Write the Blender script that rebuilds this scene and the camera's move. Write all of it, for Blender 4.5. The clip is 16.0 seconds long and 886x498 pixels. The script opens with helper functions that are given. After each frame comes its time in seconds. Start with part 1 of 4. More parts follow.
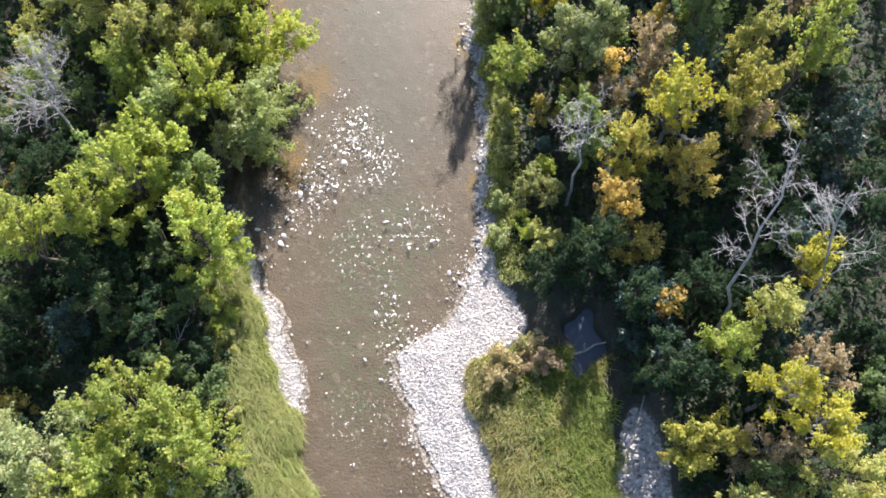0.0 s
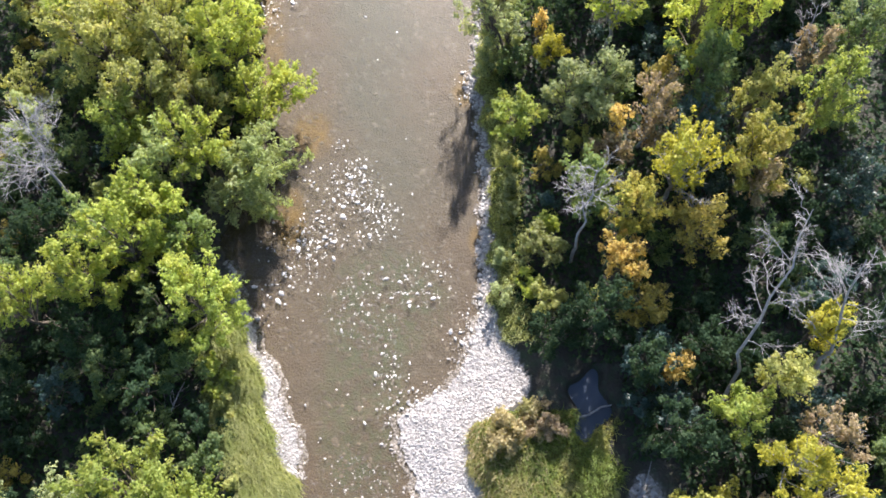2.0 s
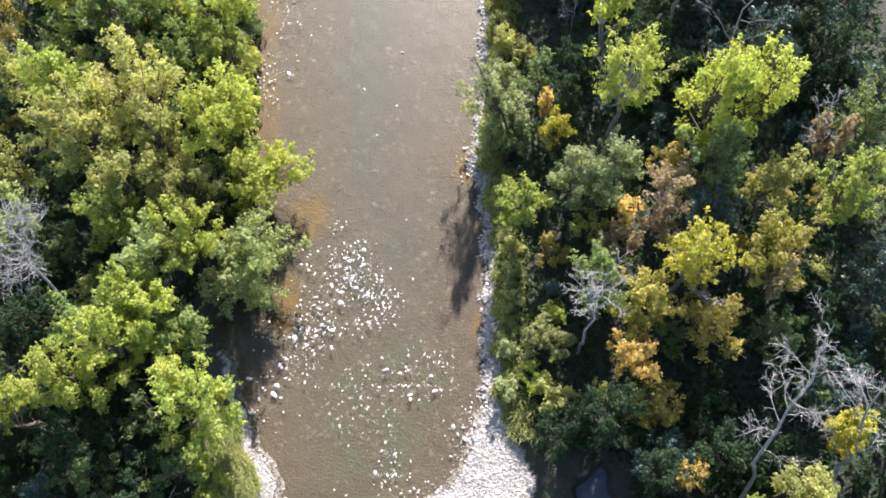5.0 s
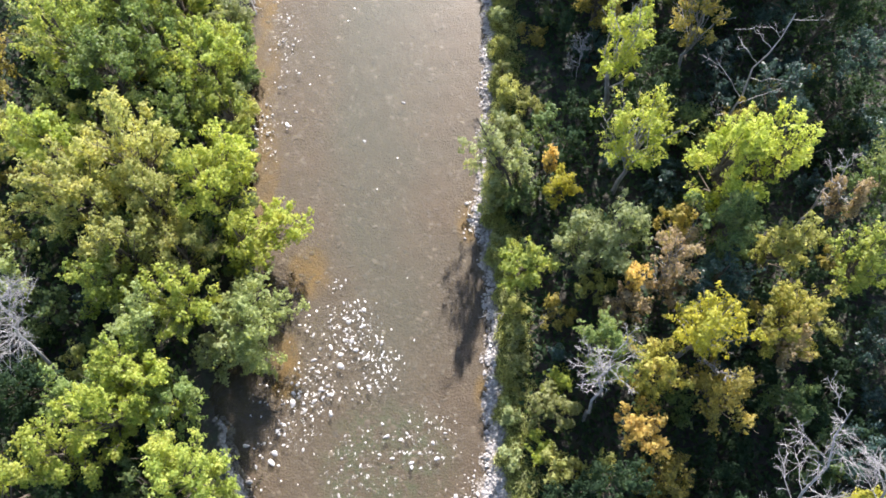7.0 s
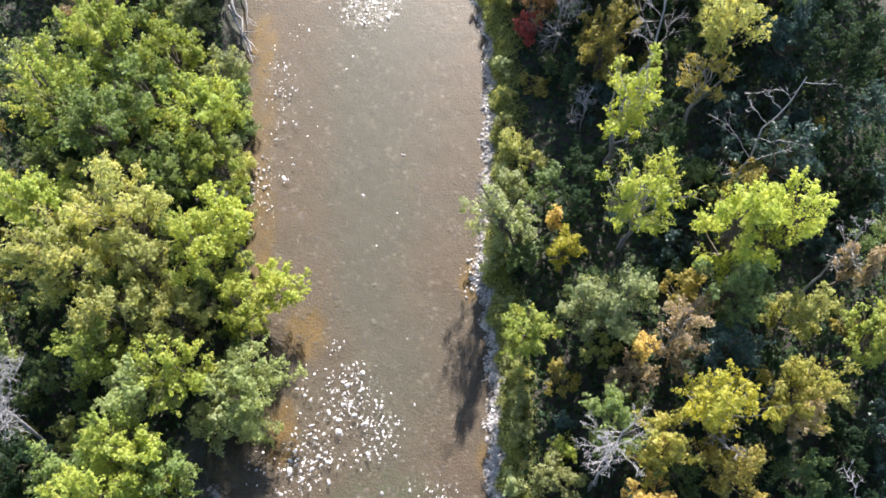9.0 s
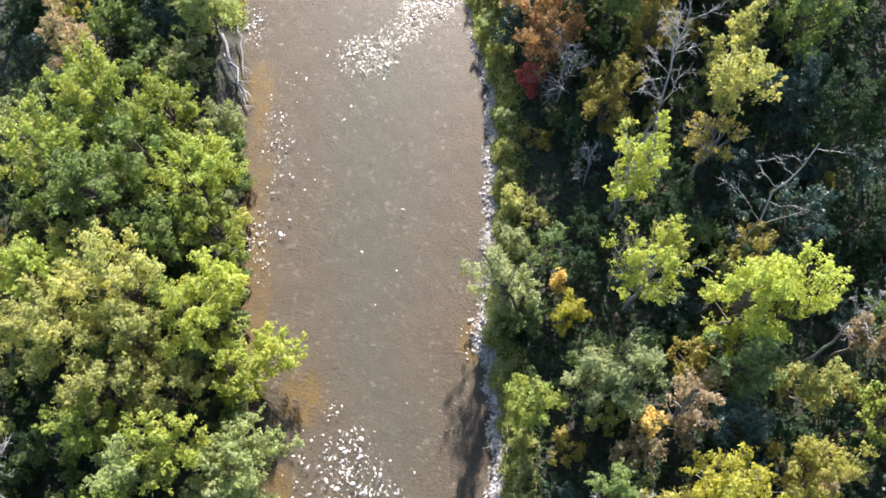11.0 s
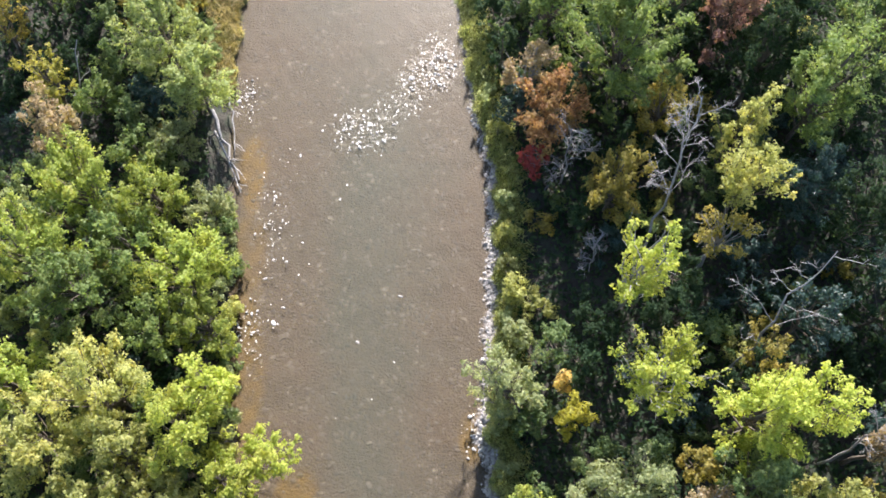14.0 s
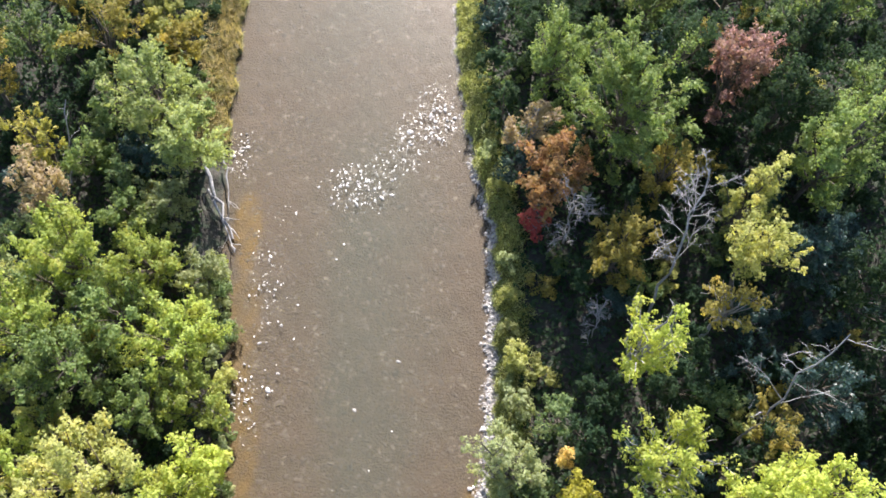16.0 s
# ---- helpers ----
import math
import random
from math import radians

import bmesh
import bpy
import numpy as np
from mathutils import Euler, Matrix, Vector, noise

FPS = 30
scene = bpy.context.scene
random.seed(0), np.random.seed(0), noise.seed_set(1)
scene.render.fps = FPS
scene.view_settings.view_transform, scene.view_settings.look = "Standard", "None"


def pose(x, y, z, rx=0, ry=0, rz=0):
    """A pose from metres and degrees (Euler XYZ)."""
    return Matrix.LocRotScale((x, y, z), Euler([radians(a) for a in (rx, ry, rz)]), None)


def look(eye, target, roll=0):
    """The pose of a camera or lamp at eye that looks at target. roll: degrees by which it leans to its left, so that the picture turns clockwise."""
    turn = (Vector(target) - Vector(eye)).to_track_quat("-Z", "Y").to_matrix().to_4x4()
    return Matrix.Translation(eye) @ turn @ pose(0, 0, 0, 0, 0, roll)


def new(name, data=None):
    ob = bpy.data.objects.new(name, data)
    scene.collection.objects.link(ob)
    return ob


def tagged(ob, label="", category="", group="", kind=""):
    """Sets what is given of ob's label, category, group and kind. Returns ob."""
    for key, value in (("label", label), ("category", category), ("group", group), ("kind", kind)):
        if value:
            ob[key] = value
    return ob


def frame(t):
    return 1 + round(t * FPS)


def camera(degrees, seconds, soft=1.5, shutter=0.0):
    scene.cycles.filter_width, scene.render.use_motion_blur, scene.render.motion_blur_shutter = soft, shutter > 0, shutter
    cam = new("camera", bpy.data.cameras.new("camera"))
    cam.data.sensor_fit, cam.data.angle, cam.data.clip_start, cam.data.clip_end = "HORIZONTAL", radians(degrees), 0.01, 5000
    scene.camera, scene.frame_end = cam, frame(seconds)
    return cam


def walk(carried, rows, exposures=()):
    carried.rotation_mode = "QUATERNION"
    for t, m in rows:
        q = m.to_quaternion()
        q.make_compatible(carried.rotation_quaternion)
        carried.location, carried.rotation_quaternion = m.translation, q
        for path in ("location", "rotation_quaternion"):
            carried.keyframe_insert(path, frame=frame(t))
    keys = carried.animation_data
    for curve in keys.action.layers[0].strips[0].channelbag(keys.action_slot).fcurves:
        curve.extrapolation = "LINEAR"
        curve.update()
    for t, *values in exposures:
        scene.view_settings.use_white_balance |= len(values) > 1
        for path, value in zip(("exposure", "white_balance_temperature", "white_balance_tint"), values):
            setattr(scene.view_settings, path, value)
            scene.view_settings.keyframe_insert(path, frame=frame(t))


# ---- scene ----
cam = camera(54.1, 16.0, 1.7)
METRES, EYE, TILT, LEAN, TURN = 33.0, 55.5, -69.6, 0.0, 0.0
ROWS = [
    (0.0, 0.0, 0.0, 0.0, 0.0, 0.0, -0.0),
    (0.5, -0.003, 0.0098, 0.0273, -0.07, 0.04, 0.02),
    (1.0, -0.0036, 0.0195, 0.0533, -0.05, 0.14, 0.04),
    (1.5, -0.0046, 0.03, 0.0813, -0.06, 0.18, 0.08),
    (2.0, -0.0057, 0.0403, 0.1089, -0.11, 0.26, 0.11),
    (2.5, -0.0074, 0.0508, 0.1364, -0.13, 0.33, 0.12),
    (3.0, -0.0087, 0.0612, 0.1652, -0.17, 0.35, 0.13),
    (3.5, -0.0112, 0.0721, 0.1944, -0.24, 0.38, 0.17),
    (4.0, -0.0115, 0.083, 0.222, -0.22, 0.46, 0.15),
    (6.5, -0.0157, 0.1374, 0.371, -0.23, 0.49, 0.15),
    (7.0, -0.0169, 0.1486, 0.4002, -0.25, 0.52, 0.15),
    (7.5, -0.0176, 0.1594, 0.4289, -0.28, 0.56, 0.18),
    (8.0, -0.0199, 0.1705, 0.4582, -0.32, 0.59, 0.15),
    (8.5, -0.021, 0.1812, 0.487, -0.36, 0.65, 0.18),
    (9.0, -0.0212, 0.1924, 0.5164, -0.35, 0.67, 0.19),
    (11.5, -0.0262, 0.2486, 0.6622, -0.48, 0.83, 0.18),
    (12.0, -0.027, 0.2597, 0.6915, -0.48, 0.84, 0.16),
    (12.5, -0.0279, 0.2714, 0.7209, -0.52, 0.86, 0.17),
    (13.0, -0.0271, 0.2828, 0.7507, -0.52, 0.88, 0.15),
    (13.5, -0.0272, 0.2932, 0.7809, -0.56, 0.89, 0.17),
    (14.0, -0.0273, 0.3038, 0.8114, -0.61, 0.88, 0.17),
    (14.5, -0.0273, 0.315, 0.8422, -0.62, 0.92, 0.17),
    (15.0, -0.0277, 0.3263, 0.8734, -0.65, 0.93, 0.16),
    (15.5, -0.0268, 0.3373, 0.905, -0.65, 0.93, 0.14),
    (16.0, -0.0273, 0.3482, 0.9366, -0.69, 0.96, 0.11),
]
walk(cam, [(t, pose(0, 0, EYE, TILT, LEAN, TURN) @ pose(METRES * x, METRES * y, METRES * z, 90 + pitch, roll, yaw)) for t, x, y, z, yaw, pitch, roll in ROWS])

# ---- light ----
SUN_EL, SUN_AZ = 34.0, 8.0          # degrees above the horizon, degrees from +y towards +x
world = bpy.data.worlds.new("sky")
scene.world = world
world.use_nodes = True
wn = world.node_tree
sky = wn.nodes.new("ShaderNodeTexSky")
sky.sky_type, sky.sun_disc = "NISHITA", False
sky.sun_elevation, sky.sun_rotation = radians(SUN_EL), radians(SUN_AZ)
wn.links.new(sky.outputs[0], wn.nodes["Background"].inputs[0])
wn.nodes["Background"].inputs[1].default_value = 0.112
sun = new("sun", bpy.data.lights.new("sun", "SUN"))
sun.data.energy, sun.data.angle, sun.data.color = 5.0, radians(0.55), (1.0, 0.94, 0.895)
sun_way = Vector((math.sin(radians(SUN_AZ)) * math.cos(radians(SUN_EL)), math.cos(radians(SUN_AZ)) * math.cos(radians(SUN_EL)), math.sin(radians(SUN_EL))))
sun.matrix_world = look((20, 60, 60), Vector((20, 60, 60)) - sun_way)
scene.view_settings.exposure = 1.86


# ---- materials ----
def node(nt, kind, **inputs):
    n = nt.nodes.new(kind)
    for k, v in inputs.items():
        n.inputs[k.replace("_", " ")].default_value = v
    return n


def blank(name):
    m = bpy.data.materials.new(name)
    m.use_nodes = True
    m.node_tree.nodes.clear()
    return m, m.node_tree, m.node_tree.nodes.new("ShaderNodeOutputMaterial")


def mix(nt, fac, a, b):
    n = nt.nodes.new("ShaderNodeMix")
    n.data_type = "RGBA"
    for slot, v in ((0, fac), (6, a), (7, b)):
        if isinstance(v, (int, float)):
            n.inputs[slot].default_value = v
        elif isinstance(v, tuple):
            n.inputs[slot].default_value = (*v, 1)
        else:
            nt.links.new(v, n.inputs[slot])
    return n.outputs[2]


def ramp(nt, value, lo, hi):
    n = nt.nodes.new("ShaderNodeMapRange")
    n.inputs[1].default_value, n.inputs[2].default_value = lo, hi
    nt.links.new(value, n.inputs[0])
    return n.outputs[0]


def calc(nt, op, a, b):
    n = nt.nodes.new("ShaderNodeMath")
    n.operation = op
    for i, v in enumerate((a, b)):
        if isinstance(v, (int, float)):
            n.inputs[i].default_value = v
        else:
            nt.links.new(v, n.inputs[i])
    return n.outputs[0]


def tex_noise(nt, scale, detail=4.0, where="Object", stretch=(1, 1, 1), rough=0.55):
    c = nt.nodes.new("ShaderNodeTexCoord")
    mp = nt.nodes.new("ShaderNodeMapping")
    mp.inputs[3].default_value = stretch
    n = node(nt, "ShaderNodeTexNoise", Scale=scale, Detail=detail, Roughness=rough)
    nt.links.new(c.outputs[where], mp.inputs[0])
    nt.links.new(mp.outputs[0], n.inputs[0])
    return n.outputs[0]


def tex_cells(nt, scale, feature="F1", where="Object"):
    c = nt.nodes.new("ShaderNodeTexCoord")
    n = node(nt, "ShaderNodeTexVoronoi", Scale=scale)
    n.feature = feature
    nt.links.new(c.outputs[where], n.inputs[0])
    return n


def attribute(nt, name):
    n = nt.nodes.new("ShaderNodeAttribute")
    n.attribute_name = name
    return n.outputs[2]


def leaf_material(name, low, high, turned, patch=0.5, shine=0.18, rough=0.48):
    """Foliage: each leaf between two tones, with clumps that have turned colour."""
    m, nt, out = blank(name)
    geo = nt.nodes.new("ShaderNodeNewGeometry")
    info = nt.nodes.new("ShaderNodeObjectInfo")
    col = mix(nt, geo.outputs["Random Per Island"], low, high)
    clump = ramp(nt, tex_noise(nt, 0.55, 3), 0.50, 0.68)
    col = mix(nt, calc(nt, "MULTIPLY", clump, patch), col, turned)
    hue = node(nt, "ShaderNodeHueSaturation")
    spread = nt.nodes.new("ShaderNodeMapRange")
    nt.links.new(info.outputs["Random"], spread.inputs[0])
    spread.inputs[3].default_value, spread.inputs[4].default_value = 0.82, 1.18
    nt.links.new(spread.outputs[0], hue.inputs["Value"])
    nt.links.new(col, hue.inputs["Color"])
    face = node(nt, "ShaderNodeBsdfPrincipled", Roughness=rough)
    face.inputs["Specular IOR Level"].default_value = shine
    back = nt.nodes.new("ShaderNodeBsdfTranslucent")
    nt.links.new(hue.outputs[0], face.inputs["Base Color"])
    warm = nt.nodes.new("ShaderNodeMix")
    warm.data_type, warm.blend_type = "RGBA", "MULTIPLY"
    warm.inputs[0].default_value = 1.0
    nt.links.new(hue.outputs[0], warm.inputs[6])
    warm.inputs[7].default_value = (1.5, 1.45, 0.7, 1)
    nt.links.new(warm.outputs[2], back.inputs[0])
    both = node(nt, "ShaderNodeMixShader")
    both.inputs[0].default_value = 0.54
    nt.links.new(face.outputs[0], both.inputs[1])
    nt.links.new(back.outputs[0], both.inputs[2])
    nt.links.new(both.outputs[0], out.inputs[0])
    return m


def solid_material(name, dark, light, scale, rough=0.85, bump=0.4, stretch=(1, 1, 1), per_object=0.0, per_island=0.0):
    m, nt, out = blank(name)
    fine = tex_noise(nt, scale, 5, stretch=stretch)
    col = mix(nt, ramp(nt, fine, 0.3, 0.7), dark, light)
    coarse = ramp(nt, tex_noise(nt, scale * 0.13, 2), 0.3, 0.75)
    col = mix(nt, calc(nt, "MULTIPLY", coarse, 0.45), col, tuple(0.6 * c for c in dark))
    hue = node(nt, "ShaderNodeHueSaturation")
    rnd = None
    if per_object:
        rnd = nt.nodes.new("ShaderNodeObjectInfo").outputs["Random"]
    elif per_island:
        rnd = nt.nodes.new("ShaderNodeNewGeometry").outputs["Random Per Island"]
    if rnd is not None:
        k = per_object + per_island
        spread = nt.nodes.new("ShaderNodeMapRange")
        spread.inputs[3].default_value, spread.inputs[4].default_value = 1 - k, 1 + k
        nt.links.new(rnd, spread.inputs[0])
        nt.links.new(spread.outputs[0], hue.inputs["Value"])
    nt.links.new(col, hue.inputs["Color"])
    p = node(nt, "ShaderNodeBsdfPrincipled", Roughness=rough)
    nt.links.new(hue.outputs[0], p.inputs["Base Color"])
    b = node(nt, "ShaderNodeBump", Strength=bump, Distance=0.05)
    nt.links.new(fine, b.inputs["Height"])
    nt.links.new(b.outputs[0], p.inputs["Normal"])
    nt.links.new(p.outputs[0], out.inputs[0])
    return m


LEAVES = {
    "fresh": leaf_material("fresh_green_leaves", (0.145, 0.200, 0.046), (0.345, 0.392, 0.105), (0.470, 0.425, 0.115), 0.45),
    "lime": leaf_material("lime_leaves", (0.200, 0.262, 0.050), (0.420, 0.450, 0.112), (0.480, 0.445, 0.130), 0.5),
    "leaf": leaf_material("plain_green_leaves", (0.088, 0.138, 0.048), (0.215, 0.275, 0.100), (0.300, 0.310, 0.110), 0.4),
    "sage": leaf_material("pale_sage_leaves", (0.155, 0.200, 0.084), (0.330, 0.372, 0.170), (0.370, 0.375, 0.150), 0.4),
    "amber": leaf_material("yellow_olive_leaves", (0.190, 0.190, 0.045), (0.420, 0.400, 0.105), (0.430, 0.330, 0.120), 0.7),
    "mid": leaf_material("green_leaves", (0.070, 0.118, 0.050), (0.174, 0.227, 0.096), (0.261, 0.248, 0.109), 0.4),
    # dark and teal: the wood's shade is put into these leaf colours
    "dark": leaf_material("shade_darkened_green_leaves", (0.018, 0.040, 0.023), (0.048, 0.080, 0.042), (0.070, 0.090, 0.044), 0.4, 0.09, 0.6),
    "teal": leaf_material("shade_darkened_blue_green_leaves", (0.020, 0.048, 0.044), (0.056, 0.100, 0.098), (0.040, 0.075, 0.060), 0.4, 0.45, 0.42),
    "grey": leaf_material("grey_green_leaves", (0.149, 0.186, 0.091), (0.331, 0.362, 0.199), (0.420, 0.401, 0.189), 0.5),
    "olive": leaf_material("olive_leaves", (0.190, 0.210, 0.070), (0.400, 0.405, 0.160), (0.520, 0.460, 0.150), 0.7),
    "yellow": leaf_material("yellow_leaves", (0.235, 0.222, 0.035), (0.489, 0.455, 0.075), (0.333, 0.367, 0.099), 0.6),
    "gold": leaf_material("golden_olive_leaves", (0.145, 0.132, 0.042), (0.320, 0.275, 0.080), (0.420, 0.320, 0.090), 0.7),
    "orange": leaf_material("orange_leaves", (0.330, 0.225, 0.065), (0.590, 0.440, 0.160), (0.530, 0.450, 0.140), 0.6),
    "rust": leaf_material("rust_red_leaves", (0.191, 0.090, 0.058), (0.403, 0.250, 0.122), (0.346, 0.301, 0.145), 0.6),
    "red": leaf_material("red_leaves", (0.204, 0.036, 0.043), (0.386, 0.091, 0.092), (0.321, 0.152, 0.092), 0.5),
    "tan": leaf_material("dry_tan_leaves", (0.200, 0.150, 0.100), (0.400, 0.315, 0.225), (0.330, 0.300, 0.160), 0.5),
    "brown": leaf_material("purple_brown_leaves", (0.156, 0.081, 0.083), (0.339, 0.204, 0.216), (0.260, 0.218, 0.138), 0.5),
    "sedge": leaf_material("yellow_green_sedge", (0.162, 0.180, 0.065), (0.325, 0.333, 0.162), (0.205, 0.244, 0.086), 0.7),
    "straw": leaf_material("straw_grass_blades", (0.230, 0.195, 0.100), (0.460, 0.385, 0.240), (0.230, 0.250, 0.090), 0.6),
    "grass": leaf_material("green_grass_blades", (0.105, 0.150, 0.036), (0.240, 0.285, 0.090), (0.360, 0.325, 0.150), 0.85),
}
BARK = solid_material("grey_brown_bark", (0.060, 0.046, 0.034), (0.17, 0.14, 0.11), 9, 0.9, 0.6, (1, 1, 0.25))
DEADWOOD = solid_material("bleached_dead_wood", (0.17, 0.16, 0.16), (0.37, 0.35, 0.35), 7, 0.75, 0.5, (1, 1, 0.3))
DARKWOOD = solid_material("wet_dark_wood", (0.030, 0.024, 0.020), (0.085, 0.070, 0.058), 7, 0.7, 0.5, (1, 1, 0.3))
STONE = solid_material("pale_river_stone", (0.26, 0.24, 0.235), (0.56, 0.53, 0.515), 5, 0.22, 0.25, per_object=0.35)
GRAVEL = solid_material("pale_gravel", (0.20, 0.182, 0.176), (0.355, 0.330, 0.322), 4, 0.36, 0.25, per_island=0.27)
BEDSTONE = solid_material("brown_bed_stone", (0.040, 0.032, 0.023), (0.125, 0.102, 0.076), 5, 0.7, 0.25, per_island=0.5)


def ground_material():
    m, nt, out = blank("bank_soil_and_river_bed")
    fine, mid_n, big = tex_noise(nt, 7, 5), tex_noise(nt, 1.6, 4), tex_noise(nt, 0.22, 3)
    # soil and moss near black: the forest floor's shade is in their colour
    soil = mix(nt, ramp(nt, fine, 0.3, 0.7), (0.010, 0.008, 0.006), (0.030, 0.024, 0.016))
    shaded_moss = mix(nt, ramp(nt, mid_n, 0.45, 0.65), soil, (0.016, 0.026, 0.010))
    cells = tex_cells(nt, 5.5)
    pebble = mix(nt, cells.outputs["Color"], (0.22, 0.195, 0.19), (0.40, 0.365, 0.355))
    pebble = mix(nt, ramp(nt, cells.outputs["Distance"], 0.35, 0.75), pebble, (0.10, 0.085, 0.07))
    grass = mix(nt, ramp(nt, mid_n, 0.35, 0.65), (0.075, 0.095, 0.018), (0.20, 0.19, 0.05))
    bedcells = tex_cells(nt, 3.8)
    bed = mix(nt, ramp(nt, big, 0.35, 0.65), (0.060, 0.040, 0.023), (0.050, 0.040, 0.025))
    bed = mix(nt, calc(nt, "MULTIPLY", ramp(nt, bedcells.outputs["Distance"], 0.45, 0.15), calc(nt, "MULTIPLY", ramp(nt, mid_n, 0.40, 0.62), 0.8)), bed, (0.105, 0.085, 0.064))
    bed = mix(nt, calc(nt, "MULTIPLY", ramp(nt, fine, 0.48, 0.7), 0.6), bed, (0.026, 0.020, 0.014))
    green = calc(nt, "MULTIPLY", attribute(nt, "algae"), ramp(nt, mid_n, 0.36, 0.6))
    bed = mix(nt, green, bed, (0.032, 0.050, 0.016))
    ochre = calc(nt, "MULTIPLY", attribute(nt, "ochre"), ramp(nt, mid_n, 0.15, 0.4))
    bed = mix(nt, ochre, bed, (0.105, 0.062, 0.014))
    col = mix(nt, attribute(nt, "grass"), shaded_moss, grass)
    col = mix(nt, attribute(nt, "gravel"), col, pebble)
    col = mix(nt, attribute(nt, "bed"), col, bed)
    p = node(nt, "ShaderNodeBsdfPrincipled", Roughness=0.8)
    nt.links.new(col, p.inputs["Base Color"])
    b = node(nt, "ShaderNodeBump", Strength=0.8, Distance=0.14)
    nt.links.new(fine, b.inputs["Height"])
    nt.links.new(b.outputs[0], p.inputs["Normal"])
    nt.links.new(p.outputs[0], out.inputs[0])
    return m


def water_material(name, murk_low, murk_high, murk_share):
    m, nt, out = blank(name)
    riffle = attribute(nt, "riffle")
    ripple = tex_noise(nt, 5.5, 3, stretch=(1, 0.8, 1))
    chop = tex_noise(nt, 1.7, 2, stretch=(1, 0.7, 1))
    height = calc(nt, "ADD", ripple, calc(nt, "MULTIPLY", chop, 1.2))
    bump = node(nt, "ShaderNodeBump", Distance=0.06)
    nt.links.new(calc(nt, "ADD", 0.17, calc(nt, "MULTIPLY", riffle, 0.83)), bump.inputs["Strength"])
    nt.links.new(height, bump.inputs["Height"])
    clear = nt.nodes.new("ShaderNodeBsdfTransparent")
    clear.inputs[0].default_value = (0.95, 0.93, 0.88, 1)
    murk = nt.nodes.new("ShaderNodeBsdfDiffuse")
    silt = attribute(nt, "silt")
    nt.links.new(mix(nt, silt, mix(nt, attribute(nt, "depth"), murk_low, murk_high), (0.105, 0.070, 0.024)), murk.inputs[0])
    body = nt.nodes.new("ShaderNodeMixShader")
    share = calc(nt, "ADD", murk_share * 0.7, calc(nt, "MULTIPLY", attribute(nt, "depth"), murk_share * 0.3))
    nt.links.new(calc(nt, "MAXIMUM", share, calc(nt, "MULTIPLY", silt, 0.4)), body.inputs[0])
    nt.links.new(clear.outputs[0], body.inputs[1])
    nt.links.new(murk.outputs[0], body.inputs[2])
    foam = nt.nodes.new("ShaderNodeBsdfDiffuse")
    foam.inputs[0].default_value = (0.78, 0.76, 0.75, 1)
    froth = nt.nodes.new("ShaderNodeMixShader")
    speck = ramp(nt, tex_noise(nt, 3.8, 5, stretch=(1, 0.7, 1), rough=0.75), 0.585, 0.625)
    nt.links.new(calc(nt, "MULTIPLY", speck, calc(nt, "MULTIPLY", riffle, 0.9)), froth.inputs[0])
    nt.links.new(body.outputs[0], froth.inputs[1])
    nt.links.new(foam.outputs[0], froth.inputs[2])
    gloss = nt.nodes.new("ShaderNodeBsdfAnisotropic")
    nt.links.new(calc(nt, "SUBTRACT", 0.36, calc(nt, "MULTIPLY", riffle, 0.16)), gloss.inputs["Roughness"])
    nt.links.new(bump.outputs[0], gloss.inputs["Normal"])
    fres = node(nt, "ShaderNodeFresnel", IOR=1.33)
    nt.links.new(bump.outputs[0], fres.inputs["Normal"])
    top = nt.nodes.new("ShaderNodeMixShader")
    nt.links.new(fres.outputs[0], top.inputs[0])
    nt.links.new(froth.outputs[0], top.inputs[1])
    nt.links.new(gloss.outputs[0], top.inputs[2])
    nt.links.new(top.outputs[0], out.inputs[0])
    return m


GROUND = ground_material()
WATER = water_material("shallow_river_water", (0.084, 0.063, 0.043), (0.066, 0.066, 0.049), 0.50)
# the pond's blue murk paints the sky's reflection into its colour
POND = water_material("pond_water_painted_sky", (0.045, 0.055, 0.075), (0.055, 0.07, 0.10), 0.9)


# ---- mesh helpers ----
def mesh_from(name, verts, faces, material, smooth=False):
    """A mesh from arrays: verts n x 3, faces m x 3 or m x 4."""
    verts, faces = np.asarray(verts, dtype=np.float32), np.asarray(faces, dtype=np.int32)
    k = faces.shape[1]
    me = bpy.data.meshes.new(name)
    me.vertices.add(len(verts))
    me.vertices.foreach_set("co", verts.ravel())
    me.loops.add(faces.size)
    me.loops.foreach_set("vertex_index", faces.ravel())
    me.polygons.add(len(faces))
    me.polygons.foreach_set("loop_start", np.arange(0, faces.size, k, dtype=np.int32))
    me.polygons.foreach_set("use_smooth", np.full(len(faces), smooth))
    me.update(calc_edges=True)
    me.materials.append(material)
    return me


def part(name, me, parent, label=""):
    ob = new(name, me)
    ob.parent = parent
    return tagged(ob, label)


def unit(v):
    return v / np.maximum(np.linalg.norm(v, axis=-1, keepdims=True), 1e-6)


def leaf_arrays(centres, normals, length, width, rng):
    """Small three-cornered leaves round the given centres, facing about the given normals."""
    n = len(centres)
    along = unit(np.cross(normals, rng.normal(size=(n, 3))))
    across = np.cross(normals, along)
    s = rng.uniform(0.65, 1.3, (n, 1))
    a, c = along * length * s, across * width * s * 0.5
    v = np.stack([centres - a * 0.4 - c, centres - a * 0.4 + c, centres + a * 0.6], 1).reshape(-1, 3)
    return v, np.arange(3 * n).reshape(-1, 3)


